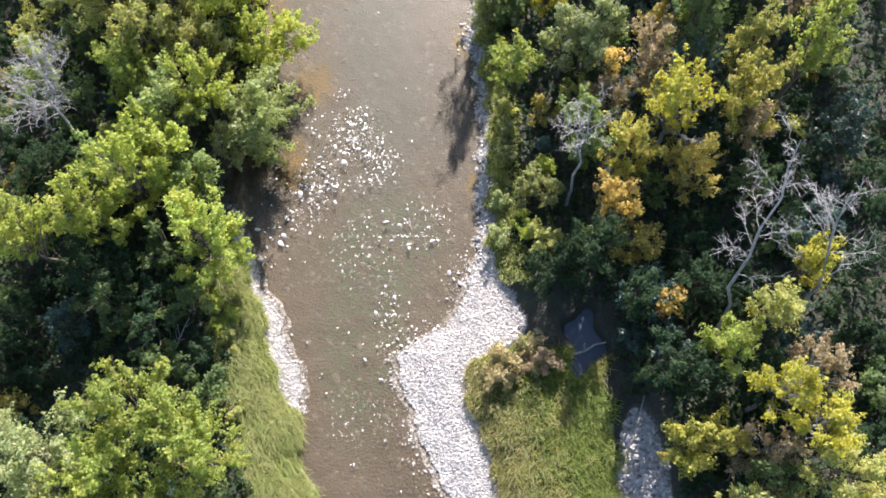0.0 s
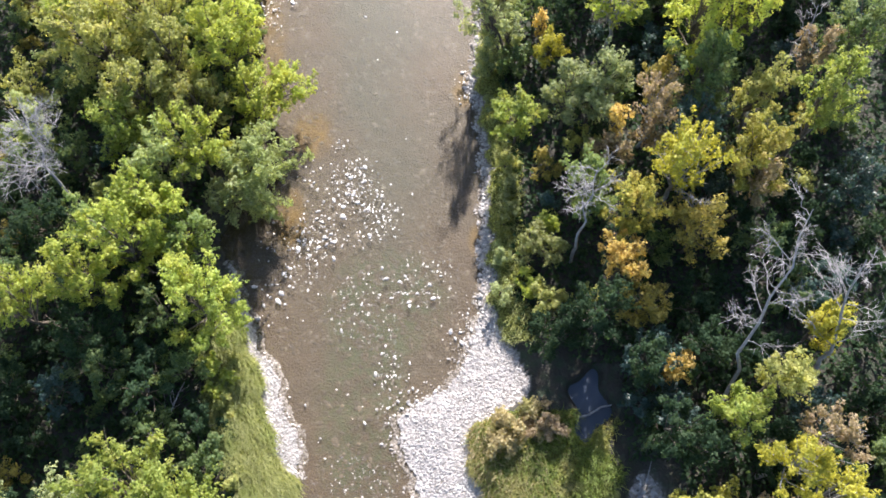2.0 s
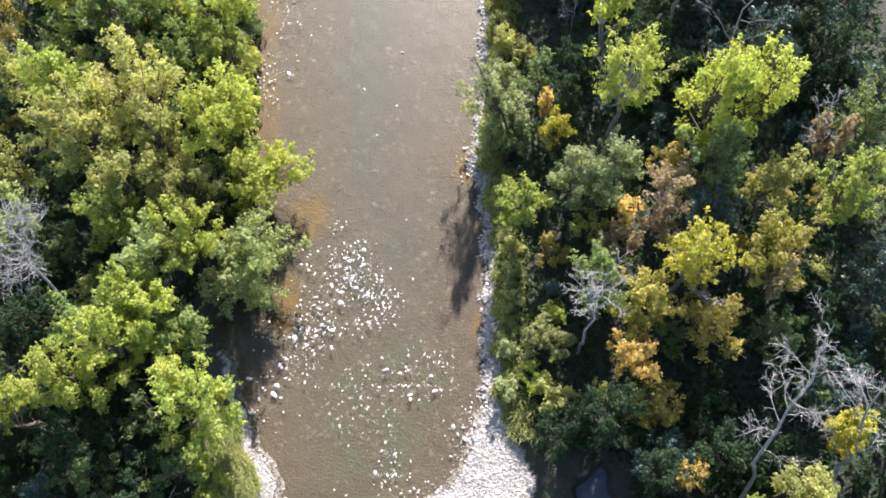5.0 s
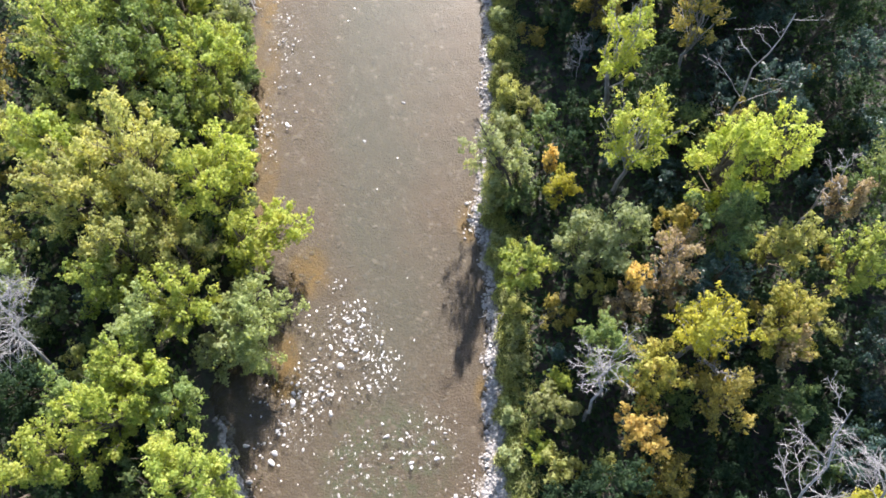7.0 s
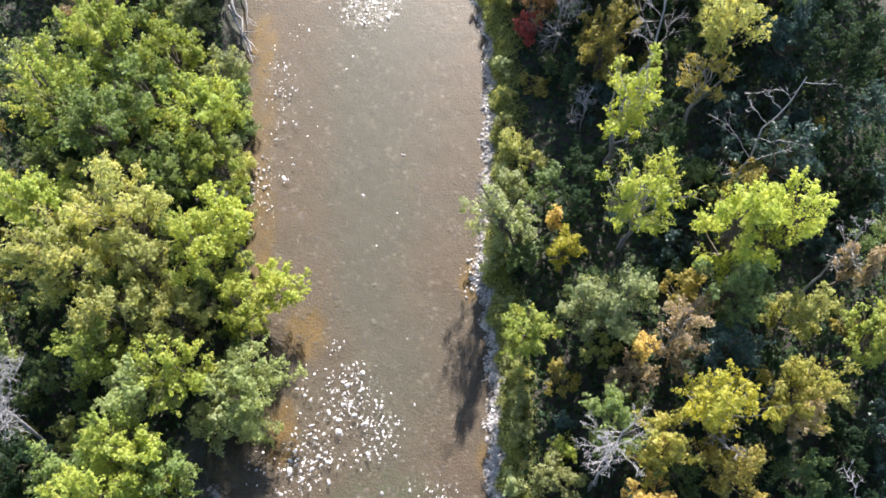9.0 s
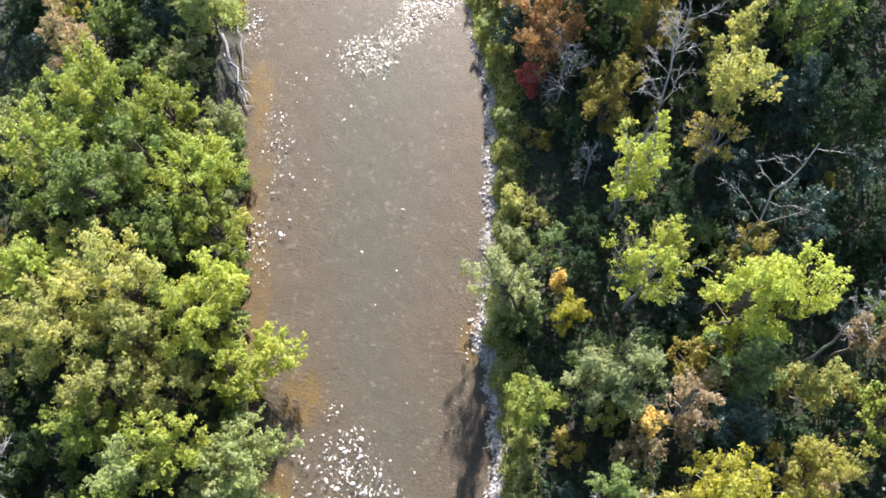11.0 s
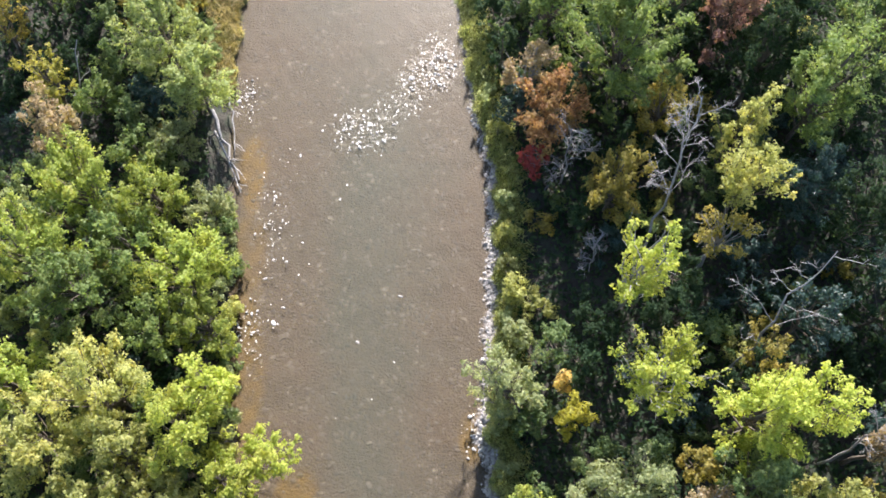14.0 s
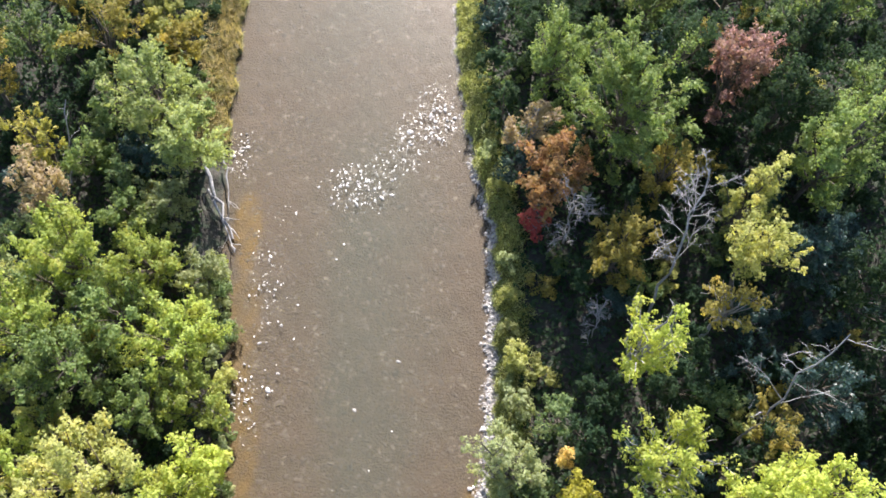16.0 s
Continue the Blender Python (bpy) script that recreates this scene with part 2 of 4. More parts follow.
def tube_arrays(points, radii, sides=6):
    """A tapered tube along points."""
    p = np.asarray(points, float)
    t = unit(np.gradient(p, axis=0))
    ref = np.array([0.31, 0.95, 0.05])
    a = unit(np.cross(t, ref))
    b = np.cross(t, a)
    ang = np.linspace(0, 2 * np.pi, sides, endpoint=False)
    ring = a[:, None] * np.cos(ang)[None, :, None] + b[:, None] * np.sin(ang)[None, :, None]
    v = (p[:, None] + ring * np.asarray(radii)[:, None, None]).reshape(-1, 3)
    f = []
    for i in range(len(p) - 1):
        for j in range(sides):
            q = (j + 1) % sides
            f.append((i * sides + j, i * sides + q, (i + 1) * sides + q, (i + 1) * sides + j))
    return v, np.array(f)


def join(arrays):
    vs, fs, k = [], [], 0
    for v, f in arrays:
        vs.append(v)
        fs.append(np.asarray(f) + k)
        k += len(v)
    return np.concatenate(vs), np.concatenate(fs)


def bent(a, b, rng, sag=0.08, steps=5):
    """A crooked line from a to b."""
    a, b = np.asarray(a, float), np.asarray(b, float)
    u = np.linspace(0, 1, steps)[:, None]
    wob = rng.normal(size=(steps, 3)) * sag * np.linalg.norm(b - a)
    wob[0] = wob[-1] = 0
    return a + (b - a) * u + wob * np.sin(u * np.pi) * 0.8


# ---- lie of the land ----
LEFT_Y = (-60, -8, 4.2, 7.1, 10.6, 12.8, 14.7, 16.7, 18.2, 21.5, 25, 28, 31, 35, 40, 48, 54, 60, 65, 75, 100, 160)
LEFT_X = (2, -4, -7.8, -9.0, -9.0, -9.7, -10.6, -11.2, -12.3, -13.6, -15.2, -15.2, -13.9, -13.0, -14.0, -14.4, -15.0, -15.6, -15.5, -15.2, -16, -24)
RIGHT_Y = (-60, -8, 4.2, 6.4, 8.5, 11, 13.2, 15.1, 17.5, 20.7, 24, 31, 35.5, 37, 39, 41, 48, 56.4, 59.4, 64.4, 71.3, 75.4, 100, 160)
RIGHT_X = (16, 5, 0.6, -0.8, -1.6, -2.5, -3.1, 0.2, 1.7, 2.4, 2.4, 2.7, 2.4, 1.7, 1.9, 2.3, 2.7, 3.0, 2.3, 1.4, 0.7, 0.9, 0, -8)
BAR_Y = (-60, -8, 4.2, 7.1, 10.6, 12.8, 14.3, 15.9, 17.5, 19.5)
BAR_X = (17, 6.5, 3.3, 2.9, 1.3, 1.7, 5.2, 5.4, 4.4, 3.2)


def x_left(y):
    return np.interp(y, LEFT_Y, LEFT_X) + 0.18 * np.sin(y * 1.7) + 0.10 * np.sin(y * 4.1 + 1)


def x_right(y):
    return np.interp(y, RIGHT_Y, RIGHT_X) + 0.15 * np.sin(y * 1.9 + 2) + 0.10 * np.sin(y * 4.7)


def x_bar(y):
    """The landward edge of the gravel along the right bank."""
    strip = x_right(y) + np.interp(y, (19.5, 26, 32, 35, 37.5, 41, 44, 50, 57, 60), (0.9, 0.6, 0.5, 0.2, 0.9, 0.5, 0.55, 0.45, 0.3, 0.1)) * (1 + 0.4 * np.sin(y * 2.3))
    return np.where(y < 19.5, np.maximum(np.interp(y, BAR_Y, BAR_X) + 0.15 * np.sin(y * 3), x_right(y)), strip)


def x_shingle(y):
    """The landward edge of the gravel along the left bank."""
    return x_left(y) - np.interp(y, (9.5, 11, 14, 18, 21, 24), (0, 1.5, 1.1, 0.6, 0.5, 0.1))


def step(v):
    v = np.clip(v, 0, 1)
    return v * v * (3 - 2 * v)


def spot(x, y, cx, cy, rx, ry):
    return np.clip(1.6 - 1.6 * (((x - cx) / rx) ** 2 + ((y - cy) / ry) ** 2), 0, 1)


def waviness(x, y):
    return 0.06 * np.sin(x * 1.3 + 0.7 * y) + 0.05 * np.sin(2.1 * y - 0.8 * x + 1) + 0.04 * np.sin(3.7 * x + 2.9 * y)


def height(x, y):
    x, y = np.asarray(x, float), np.asarray(y, float)
    inside = np.minimum(x - x_left(y), x_right(y) - x)
    bed = -0.06 - 0.30 * step(inside / 4.5) + 0.35 * waviness(x, y)
    out_r, out_l = x - x_bar(y), x_shingle(y) - x
    land = np.maximum(out_r, out_l)
    shore = 0.05 + 0.22 * step(-inside / 2.5)
    z = np.where(inside > 0, np.minimum(bed, -0.03), shore + 0.3 * waviness(x, y) * step(-inside))
    z = np.where(land > 0, 0.27 * step(-inside / 2.5) + 0.05 + 0.75 * step(land / 1.6) + waviness(x, y) * step(land), z)
    z = z + 1.0 * step((np.abs(x + 6) - 14) / 22) * (np.abs(x + 6) > 14)
    return z - 1.5 * spot(x + 0.35 * np.sin(y * 2.2), y + 0.3 * np.sin(3.1 * x), 9.2, 13.9, 1.3, 2.6) - 0.45 * spot(x, y, 12.3, 5.0, 2.2, 6.5)


def riffle_at(x, y):
    """How broken the water is."""
    r = 0.9 * spot(x, y, -6.3, 29.2, 2.2, 2.6) + 0.8 * spot(x, y, -4.2, 26.9, 1.5, 2.0) + 0.7 * spot(x, y, -9.2, 24.5, 1.6, 3.2)
    r = r + 0.6 * spot(x, y, -1.3, 22.6, 2.6, 2.3) + 0.4 * spot(x, y, -5.4, 20.5, 2.8, 3.2) + 0.5 * spot(x, y, -3.6, 15.5, 1.0, 3.5)
    r = r + 0.9 * spot(x, y, -0.6, 65.0, 2.0, 3.2) + 0.8 * spot(x, y, -2.6, 62.8, 1.4, 3.0) + 0.9 * spot(x, y, -6.0, 59.4, 2.8, 2.2) + 0.6 * spot(x, y, -4.2, 61.2, 1.4, 1.6)
    r = r + 0.7 * spot(x, y, -14.6, 62.0, 1.2, 2.4) + 0.7 * spot(x, y, -13.2, 44.0, 1.0, 2.4) + 0.4 * spot(x, y, -12.2, 52.0, 1.2, 4)
    r = r + 0.4 * spot(x, y, -5.5, 9.0, 3.0, 2.2) + 0.5 * spot(x, y, 2.3, 19, 1.2, 4)
    return np.clip(r, 0, 1)


def ochre_at(x, y):
    """Where brown silt and algae lie in slack water near the banks."""
    o = spot(x, y, -9.4, 33.6, 1.7, 2.2) + spot(x, y, -10.6, 27.0, 1.3, 2.8) + spot(x, y, 1.6, 37.3, 1.2, 2.0) + 0.8 * spot(x, y, 2.3, 25.4, 0.8, 1.6)
    o = o + spot(x, y, -13.7, 56.2, 1.2, 3.4) + 0.75 * spot(x, y, -13.2, 41.0, 1.6, 6.0) + 0.65 * spot(x, y, -13.5, 49.5, 1.5, 5)
    o = step(o * 0.75) * (0.85 + 0.35 * np.sin(x * 2.9 + 1.3 * y) * np.sin(y * 2.3 - x) + 0.2 * np.sin(5.1 * x - 3.3 * y))
    return np.clip(o, 0, 1)


def axis(fine_lo, fine_hi, pitch, far_lo, far_hi):
    """Grid lines: close together where the camera flies, wide apart outside."""
    mid = np.arange(fine_lo, fine_hi + pitch, pitch)
    lo = fine_lo - np.geomspace(1, fine_lo - far_lo, 14)[::-1]
    hi = mid[-1] + np.geomspace(1, far_hi - mid[-1], 14)
    return np.concatenate([lo, mid, hi])


def sheet(name, xs, ys, z_of, material, keep=None):
    gx, gy = np.meshgrid(xs, ys)
    x, y = gx.ravel(), gy.ravel()
    v = np.stack([x, y, z_of(x, y)], 1)
    w = len(xs)
    i = (np.arange(len(ys) - 1)[:, None] * w + np.arange(w - 1)[None]).ravel()
    f = np.stack([i, i + 1, i + w + 1, i + w], 1)
    if keep is not None:
        f = f[keep(x, y)[f].any(1)]
    return mesh_from(name, v, f, material, True), x, y


def set_field(me, name, values):
    me.attributes.new(name, "FLOAT", "POINT").data.foreach_set("value", np.asarray(values, dtype=np.float32))


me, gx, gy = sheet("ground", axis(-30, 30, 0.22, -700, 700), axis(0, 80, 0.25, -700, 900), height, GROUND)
inside = np.minimum(gx - x_left(gy), x_right(gy) - gx)
set_field(me, "bed", step(inside / 0.5 + 0.5))
bar = ((gx > x_right(gy) - 0.3) & (gx < x_bar(gy) + 0.1)) | ((gx < x_left(gy) + 0.3) & (gx > x_shingle(gy) - 0.1) & (gy > 9.8) & (gy < 24))
channel = spot(gx, gy, 12.3, 4.6, 1.7, 5.4)
set_field(me, "gravel", np.maximum(bar, np.clip(channel * 1.5, 0, 1)))
meadow = ((gx > x_bar(gy)) & (gx < 11.5 - 0.12 * gy) & (gy < 13.5)) | ((gx < x_shingle(gy)) & (gx > x_left(gy) - 4.2) & (gy < 19))
meadow = meadow | ((gx > x_bar(gy)) & (gx < x_bar(gy) + 1.8) & (gy > 18)) | ((gx < x_left(gy)) & (gx > x_left(gy) - 2) & (gy > 62))
set_field(me, "grass", meadow)
ochre = ochre_at(gx, gy)
set_field(me, "ochre", ochre)
set_field(me, "algae", np.clip(0.8 * spot(gx, gy, -5.2, 14, 3.5, 8) + 0.9 * spot(gx, gy, -4, 21, 4.8, 4.5), 0, 0.9))
tagged(new("ground", me), "river bed, gravel and leaf-strewn forest soil darkened for shade", "ground", kind="structure")


def wet(x, y):
    return (x > x_left(y) - 1.0) & (x < x_right(y) + 1.0)


me, gx, gy = sheet("water", axis(-30, 30, 0.25, -60, 60), axis(0, 80, 0.25, -60, 150), lambda x, y: 0.0 * x, WATER, wet)
set_field(me, "riffle", riffle_at(gx, gy))
inside = np.minimum(gx - x_left(gy), x_right(gy) - gx)
deep = step(inside / 7.5) * (0.4 + 0.6 * step(spot(gx, gy, -1.5 - 0.08 * (gy - 42), 43, 8, 26)) + 0.5 * step((gy - 66) / 14))
set_field(me, "depth", np.clip(deep, 0, 1))
set_field(me, "silt", ochre_at(gx, gy))
river = new("water", me)
river.visible_shadow = False      # lets daylight through to the bed
tagged(river, "shallow clear brown river with broken riffles", "river", kind="structure")
me, gx, gy = sheet("pond_water", np.arange(7.4, 11.1, 0.3), np.arange(10.8, 17.2, 0.3), lambda x, y: 0.0 * x + 0.34, POND)
set_field(me, "riffle", 0 * gx)
set_field(me, "depth", 0 * gx + 0.8)
set_field(me, "silt", 0 * gx)
tagged(new("pond_water", me), "still dark backwater pool beside the meadow", "pool", kind="structure")


# ---- kinds of things ----
def tree(tone, x, y, top, r, label, lean=(0.0, 0.0), dense=1.0, low=0.17, name="tree", wood=BARK, lobes=None, leaf=0.165, twigs=True):
    """A broadleaved tree: crooked tapered trunk, limbs to each lobe of the crown, and the crown's single leaves."""
    rng = np.random.default_rng(int(abs(x * 131 + y * 977 + top * 57)) + 7)
    z0 = float(height(x, y))
    h = max(top - z0, 0.8)
    root = new(name)
    root.matrix_basis = pose(x - lean[0], y - lean[1], z0 - 0.05)
    bx, by = lean
    crown_h = min(h * (1 - low), 4.3 * r)
    rz = crown_h / 2
    mid = np.array([bx, by, h - rz])
    k = lobes or (int(12 + 9 * r * min(dense, 1)) if twigs else int(8 + 4 * r))
    d = unit(rng.normal(size=(k, 3)) + [0, 0, 0.35])
    d[0] = (0.05, 0.05, 1)
    reach = rng.uniform(0.42, 1.0, (k, 1))
    cen = mid + d * reach * [r, r, rz]
    # wood
    wood_parts = []
    stem_top = np.array([bx * 0.9, by * 0.9, h * 0.86])
    stem = bent((0, 0, 0), stem_top, rng, 0.035, 7)
    r0 = 0.035 + 0.012 * h
    wood_parts.append(tube_arrays(stem, np.linspace(r0, r0 * 0.22, 7), 6))
    boughs = []
    for c in cen:
        f = np.clip((c[2] / h) * 0.62 + rng.uniform(-0.08, 0.05), 0.15, 0.84)
        at = np.array([np.interp(f, np.linspace(0, 1, 7), stem[:, i]) for i in range(3)])
        rb = r0 * (1 - 0.78 * f) * 0.55
        line = bent(at, c, rng, 0.07, 5)
        boughs.append(line)
        wood_parts.append(tube_arrays(line[::2], np.linspace(rb, rb * 0.3, 3), 3))
        if twigs:
            for _ in range(1 + (dense < 0.75)):
                tip = c + unit(rng.normal(size=3) + [0, 0, 0.3]) * 0.32 * min(r, 2.4)
                wood_parts.append(tube_arrays(bent(line[3], tip, rng, 0.08, 3), np.linspace(rb * 0.34, 0.010, 3), 3))
    part("trunk", mesh_from("trunk", *join(wood_parts), wood, True), root)
    # leafy sprays, pointing outwards and up from the outer part of each bough
    each = 20
    total = int(1085 * dense * r * max(r, rz * 0.70)) + 150
    count = max(total // each, 8)
    boughs = np.array(boughs)
    on = rng.integers(0, k, count)
    u = 2.0 + 2.0 * rng.uniform(0, 1, count) ** 0.6
    i = np.minimum(u.astype(int), 3)
    foot = boughs[on, i] + (boughs[on, i + 1] - boughs[on, i]) * (u - i)[:, None]
    outward = unit((foot - mid) / [r, r, rz])
    way = unit(outward * 0.75 + rng.normal(size=(count, 3)) * 0.62 + [0, 0, 0.38])
    length = rng.uniform(0.35, 1.0, count) * np.clip(0.30 * r + 0.16, 0.36, 1.05)
    s = rng.uniform(0.08, 1, (count, each, 1)) ** 0.8
    puff = unit(rng.normal(size=(count, each, 3)))
    girth = (0.12 + 0.26 * rng.uniform(0, 1, (count, 1, 1))) * (1.15 - 0.85 * s)
    at = (foot[:, None] + way[:, None] * length[:, None, None] * s + puff * girth).reshape(-1, 3)
    face = unit((puff * 0.55 + way[:, None] * 0.35 + [0, 0, 0.45]).reshape(-1, 3) + rng.normal(size=at.shape) * 0.42)
    at[:, 2] = np.maximum(at[:, 2], 0.15)
    part("crown", mesh_from("crown", *leaf_arrays(at, face, leaf, leaf * 0.72, rng), LEAVES[tone]), root)
    if len(label.split()) < 4:
        label += " of the river wood"
    kind = "shrub" if name == "shrub" else "tree"
    return tagged(root, label, kind, "trees and shrubs of the river wood")


def shrub(tone, x, y, top, r, label, dense=1.0):
    return tree(tone, x, y, float(height(x, y)) + top, r, label, (0, 0), dense, 0.08, "shrub", BARK, None, 0.155, False)


def bare_tree(x, y, top, label, tip=(0.0, 0.0), spread=0.5, wood=DEADWOOD, limbs=9, thick=1.0, start=0.35, name="dead_tree", twig=9):
    """A leafless tree: trunk, crooked limbs, boughs and twigs."""
    rng = np.random.default_rng(int(abs(x * 71 + y * 313)) + 3)
    z0 = float(height(x, y))
    h = top - z0
    root = new(name)
    root.matrix_basis = pose(x, y, z0 - 0.05)
    end = np.array([tip[0], tip[1], h])
    stem = bent((0, 0, 0), end, rng, 0.03, 9)
    r0 = (0.045 + 0.010 * h) * thick
    part("trunk", mesh_from("trunk", *tube_arrays(stem, np.linspace(r0, 0.03, 9), 8), wood, True), root)
    axis_dir = unit(end)
    for i in range(limbs):
        f = start + (1 - start) * (i + rng.uniform(0, 0.8)) / limbs
        f = min(f, 0.97)
        at = np.array([np.interp(f, np.linspace(0, 1, 9), stem[:, j]) for j in range(3)])
        side = rng.normal(size=3)
        side -= axis_dir * side.dot(axis_dir)
        way = unit(unit(side) * 0.85 + axis_dir * 0.45 + np.array([0, 0, 0.2]))
        length = h * spread * (1.15 - 0.75 * f) * rng.uniform(0.6, 1.1)
        rb = max(r0 * (1 - f) * 0.45, 0.022)
        line = bent(at, at + way * length, rng, 0.05, 6)
        pieces = [tube_arrays(line, np.linspace(rb, 0.016, 6), 6)]
        for _ in range(twig):
            j = rng.integers(2, 6)
            w2 = unit(way + rng.normal(size=3) * 0.75)
            l2 = bent(line[j], line[j] + w2 * length * rng.uniform(0.22, 0.55), rng, 0.06, 4)
            pieces.append(tube_arrays(l2, np.linspace(max(rb * 0.3, 0.015), 0.008, 4), 3))
            for _ in range(3):
                w3 = unit(w2 + rng.normal(size=3) * 0.8)
                l3 = bent(l2[2], l2[2] + w3 * length * rng.uniform(0.1, 0.26), rng, 0.06, 3)
                pieces.append(tube_arrays(l3, np.linspace(0.011, 0.006, 3), 3))
        part("branch", mesh_from("branch", *join(pieces), wood, True), root)
    return tagged(root, label, "dead tree", "dead trees")


def fallen(a, b, radius, label, wood=DEADWOOD, twigs=3, name="fallen_log"):
    rng = np.random.default_rng(int(abs(a[0] * 91 + a[1] * 17)) + 1)
    a, b = np.array(a, float), np.array(b, float)
    root = new(name)
    root.matrix_basis = pose(*a)
    line = bent((0, 0, 0), b - a, rng, 0.035, 8)
    pieces = [tube_arrays(line, np.linspace(radius, radius * 0.4, 8), 7)]
    part("trunk", mesh_from("trunk", *join(pieces), wood, True), root)
    for _ in range(twigs):
        j = rng.integers(2, 7)
        w = unit(unit(b - a) + rng.normal(size=3) * 0.6 + [0, 0, 0.2])
        l2 = bent(line[j], line[j] + w * np.linalg.norm(b - a) * rng.uniform(0.2, 0.4), rng, 0.08, 5)
        part("branch", mesh_from("branch", *tube_arrays(l2, np.linspace(radius * 0.4, 0.012, 5), 5), wood, True), root)
    return tagged(root, label, "log")


ICO = bmesh.new()
bmesh.ops.create_icosphere(ICO, subdivisions=2, radius=1)
ICO2_V = np.array([v.co[:] for v in ICO.verts])
ICO2_F = np.array([[v.index for v in f.verts] for f in ICO.faces])
ICO.free()


ICO = bmesh.new()
bmesh.ops.create_icosphere(ICO, subdivisions=1, radius=1)
ICO1_V = np.array([v.co[:] for v in ICO.verts])
ICO1_F = np.array([[v.index for v in f.verts] for f in ICO.faces])
ICO.free()
OCT_V = np.array([(1, 0, 0), (-1, 0, 0), (0, 1, 0), (0, -1, 0), (0, 0, 1), (0, 0, -1)], float)
OCT_F = np.array([(0, 2, 4), (2, 1, 4), (1, 3, 4), (3, 0, 4), (2, 0, 5), (1, 2, 5), (3, 1, 5), (0, 3, 5)])


def stones_stuff(name, x, y, sizes, material, label, sink=0.25, level=None, round_=False, flat=0.6):
    """A bed of many small stones as one mesh."""
    rng = np.random.default_rng(len(x))
    n = len(x)
    z = height(x, y) if level is None else np.maximum(height(x, y), level)
    turn = rng.uniform(0, 2 * np.pi, n)
    tip = rng.normal(size=(n, 3)) * 0.35
    body, sides = (ICO1_V, ICO1_F) if round_ else (OCT_V, OCT_F)
    shape = rng.uniform(0.6, 1.25, (n, 1, 3)) * [1.25, 0.95, flat] * sizes[:, None, None]
    v = body[None] * shape * rng.uniform(0.75, 1.2, (n, len(body), 1))
    v[..., 2] += (v[..., 0] * tip[:, :1] + v[..., 1] * tip[:, 1:2]) * flat
    c, s = np.cos(turn)[:, None], np.sin(turn)[:, None]
    v = np.stack([v[..., 0] * c - v[..., 1] * s, v[..., 0] * s + v[..., 1] * c, v[..., 2]], -1)
    v = v + np.stack([x, y, z + sizes * (0.5 - sink)], -1)[:, None]
    f = sides[None] + (np.arange(n) * len(body))[:, None, None]
    return tagged(new(name, mesh_from(name, v.reshape(-1, 3), f.reshape(-1, 3), material)), label, "gravel", kind="stuff")


def stone_mesh(seed):
    rng = np.random.default_rng(seed)
    v = ICO2_V * [1.2, 0.85, 0.55]
    for _ in range(5):
        n = unit(rng.normal(size=3))
        d = v @ n
        cut = rng.uniform(0.45, 0.8)
        v = v - np.clip(d - cut, 0, None)[:, None] * n
    return mesh_from("stone", v, ICO2_F, STONE)


STONES = [stone_mesh(i) for i in range(9)]


def stone(x, y, size, rng, label="pale wet river stone standing out of shallow water"):
    ob = new("stone", STONES[rng.integers(0, 9)])
    ob.matrix_basis = pose(x, y, max(float(height(x, y)) + 0.06, 0.0), rng.uniform(-14, 14), rng.uniform(-14, 14), rng.uniform(0, 360)) @ Matrix.Diagonal((size, size * rng.uniform(0.55, 1), 0.10 + size * 0.3, 1))
    return tagged(ob, label, "stone", "stones in the river")


def grass_stuff(name, x, y, tone, tall, label, comb=(0.0, -0.3)):
    """A sward of single bent blades."""
    rng = np.random.default_rng(len(x) + 5)
    n = len(x)
    base = np.stack([x, y, height(x, y) - 0.02], 1)
    lean = rng.normal(size=(n, 2)) * 0.34 + np.array(comb)
    hgt = tall * rng.uniform(0.5, 1.25, n)[:, None]
    turn = rng.uniform(0, np.pi, n)
    side = np.stack([np.cos(turn), np.sin(turn), 0 * turn], 1) * rng.uniform(0.010, 0.026, n)[:, None]
    mid = base + np.concatenate([lean * 0.35, np.full((n, 1), 0.62)], 1) * hgt
    tip = base + np.concatenate([lean * 1.2, np.full((n, 1), 0.85)], 1) * hgt
    v = np.stack([base - side, base + side, mid + side, mid - side, tip], 1).reshape(-1, 3)
    i = np.arange(n)[:, None] * 5
    f = np.concatenate([i + [0, 1, 2], i + [0, 2, 3], i + [3, 2, 4]], 0)
    return tagged(new(name, mesh_from(name, v, f, LEAVES[tone])), label, "grass", kind="stuff")


# ---- left bank, downstream to upstream ----
tree("grey", -22.6, 6.0, 10.5, 3.4, "pale grey-green willow crown on the wooded bank")
tree("fresh", -17.2, 8.4, 12.5, 3.2, "fresh green broadleaved tree with a layered crown")
tree("fresh", -18.9, 5.0, 10.8, 3.0, "fresh green broadleaved tree in the wood")
tree("fresh", -13.8, 6.2, 10.6, 3.0, "olive-tinged green tree beside the grassy bank")
tree("fresh", -15.5, 2.0, 10.0, 3.2, "green tree beside the grassy bank")
tree("fresh", -21.5, 1.5, 10.5, 3.2, "fresh green tree in the wood")
tree("fresh", -14.9, 19.3, 9.2, 3.2, "round plain green tree at the water's edge", low=0.1)
tree("lime", -17.4, 24.4, 10.2, 2.2, "bright yellow-green tree in full sun")
tree("lime", -19.3, 22.6, 12.4, 2.4, "bright yellow-green tree in full sun")
tree("lime", -21.5, 20.4, 12.0, 2.3, "bright yellow-green tree in full sun")
tree("lime", -24.6, 18.8, 12.4, 2.2, "bright yellow-green tree in the wood", low=0.55)
tree("fresh", -18.6, 26.0, 11.0, 2.2, "green tree behind yellow-green crowns")
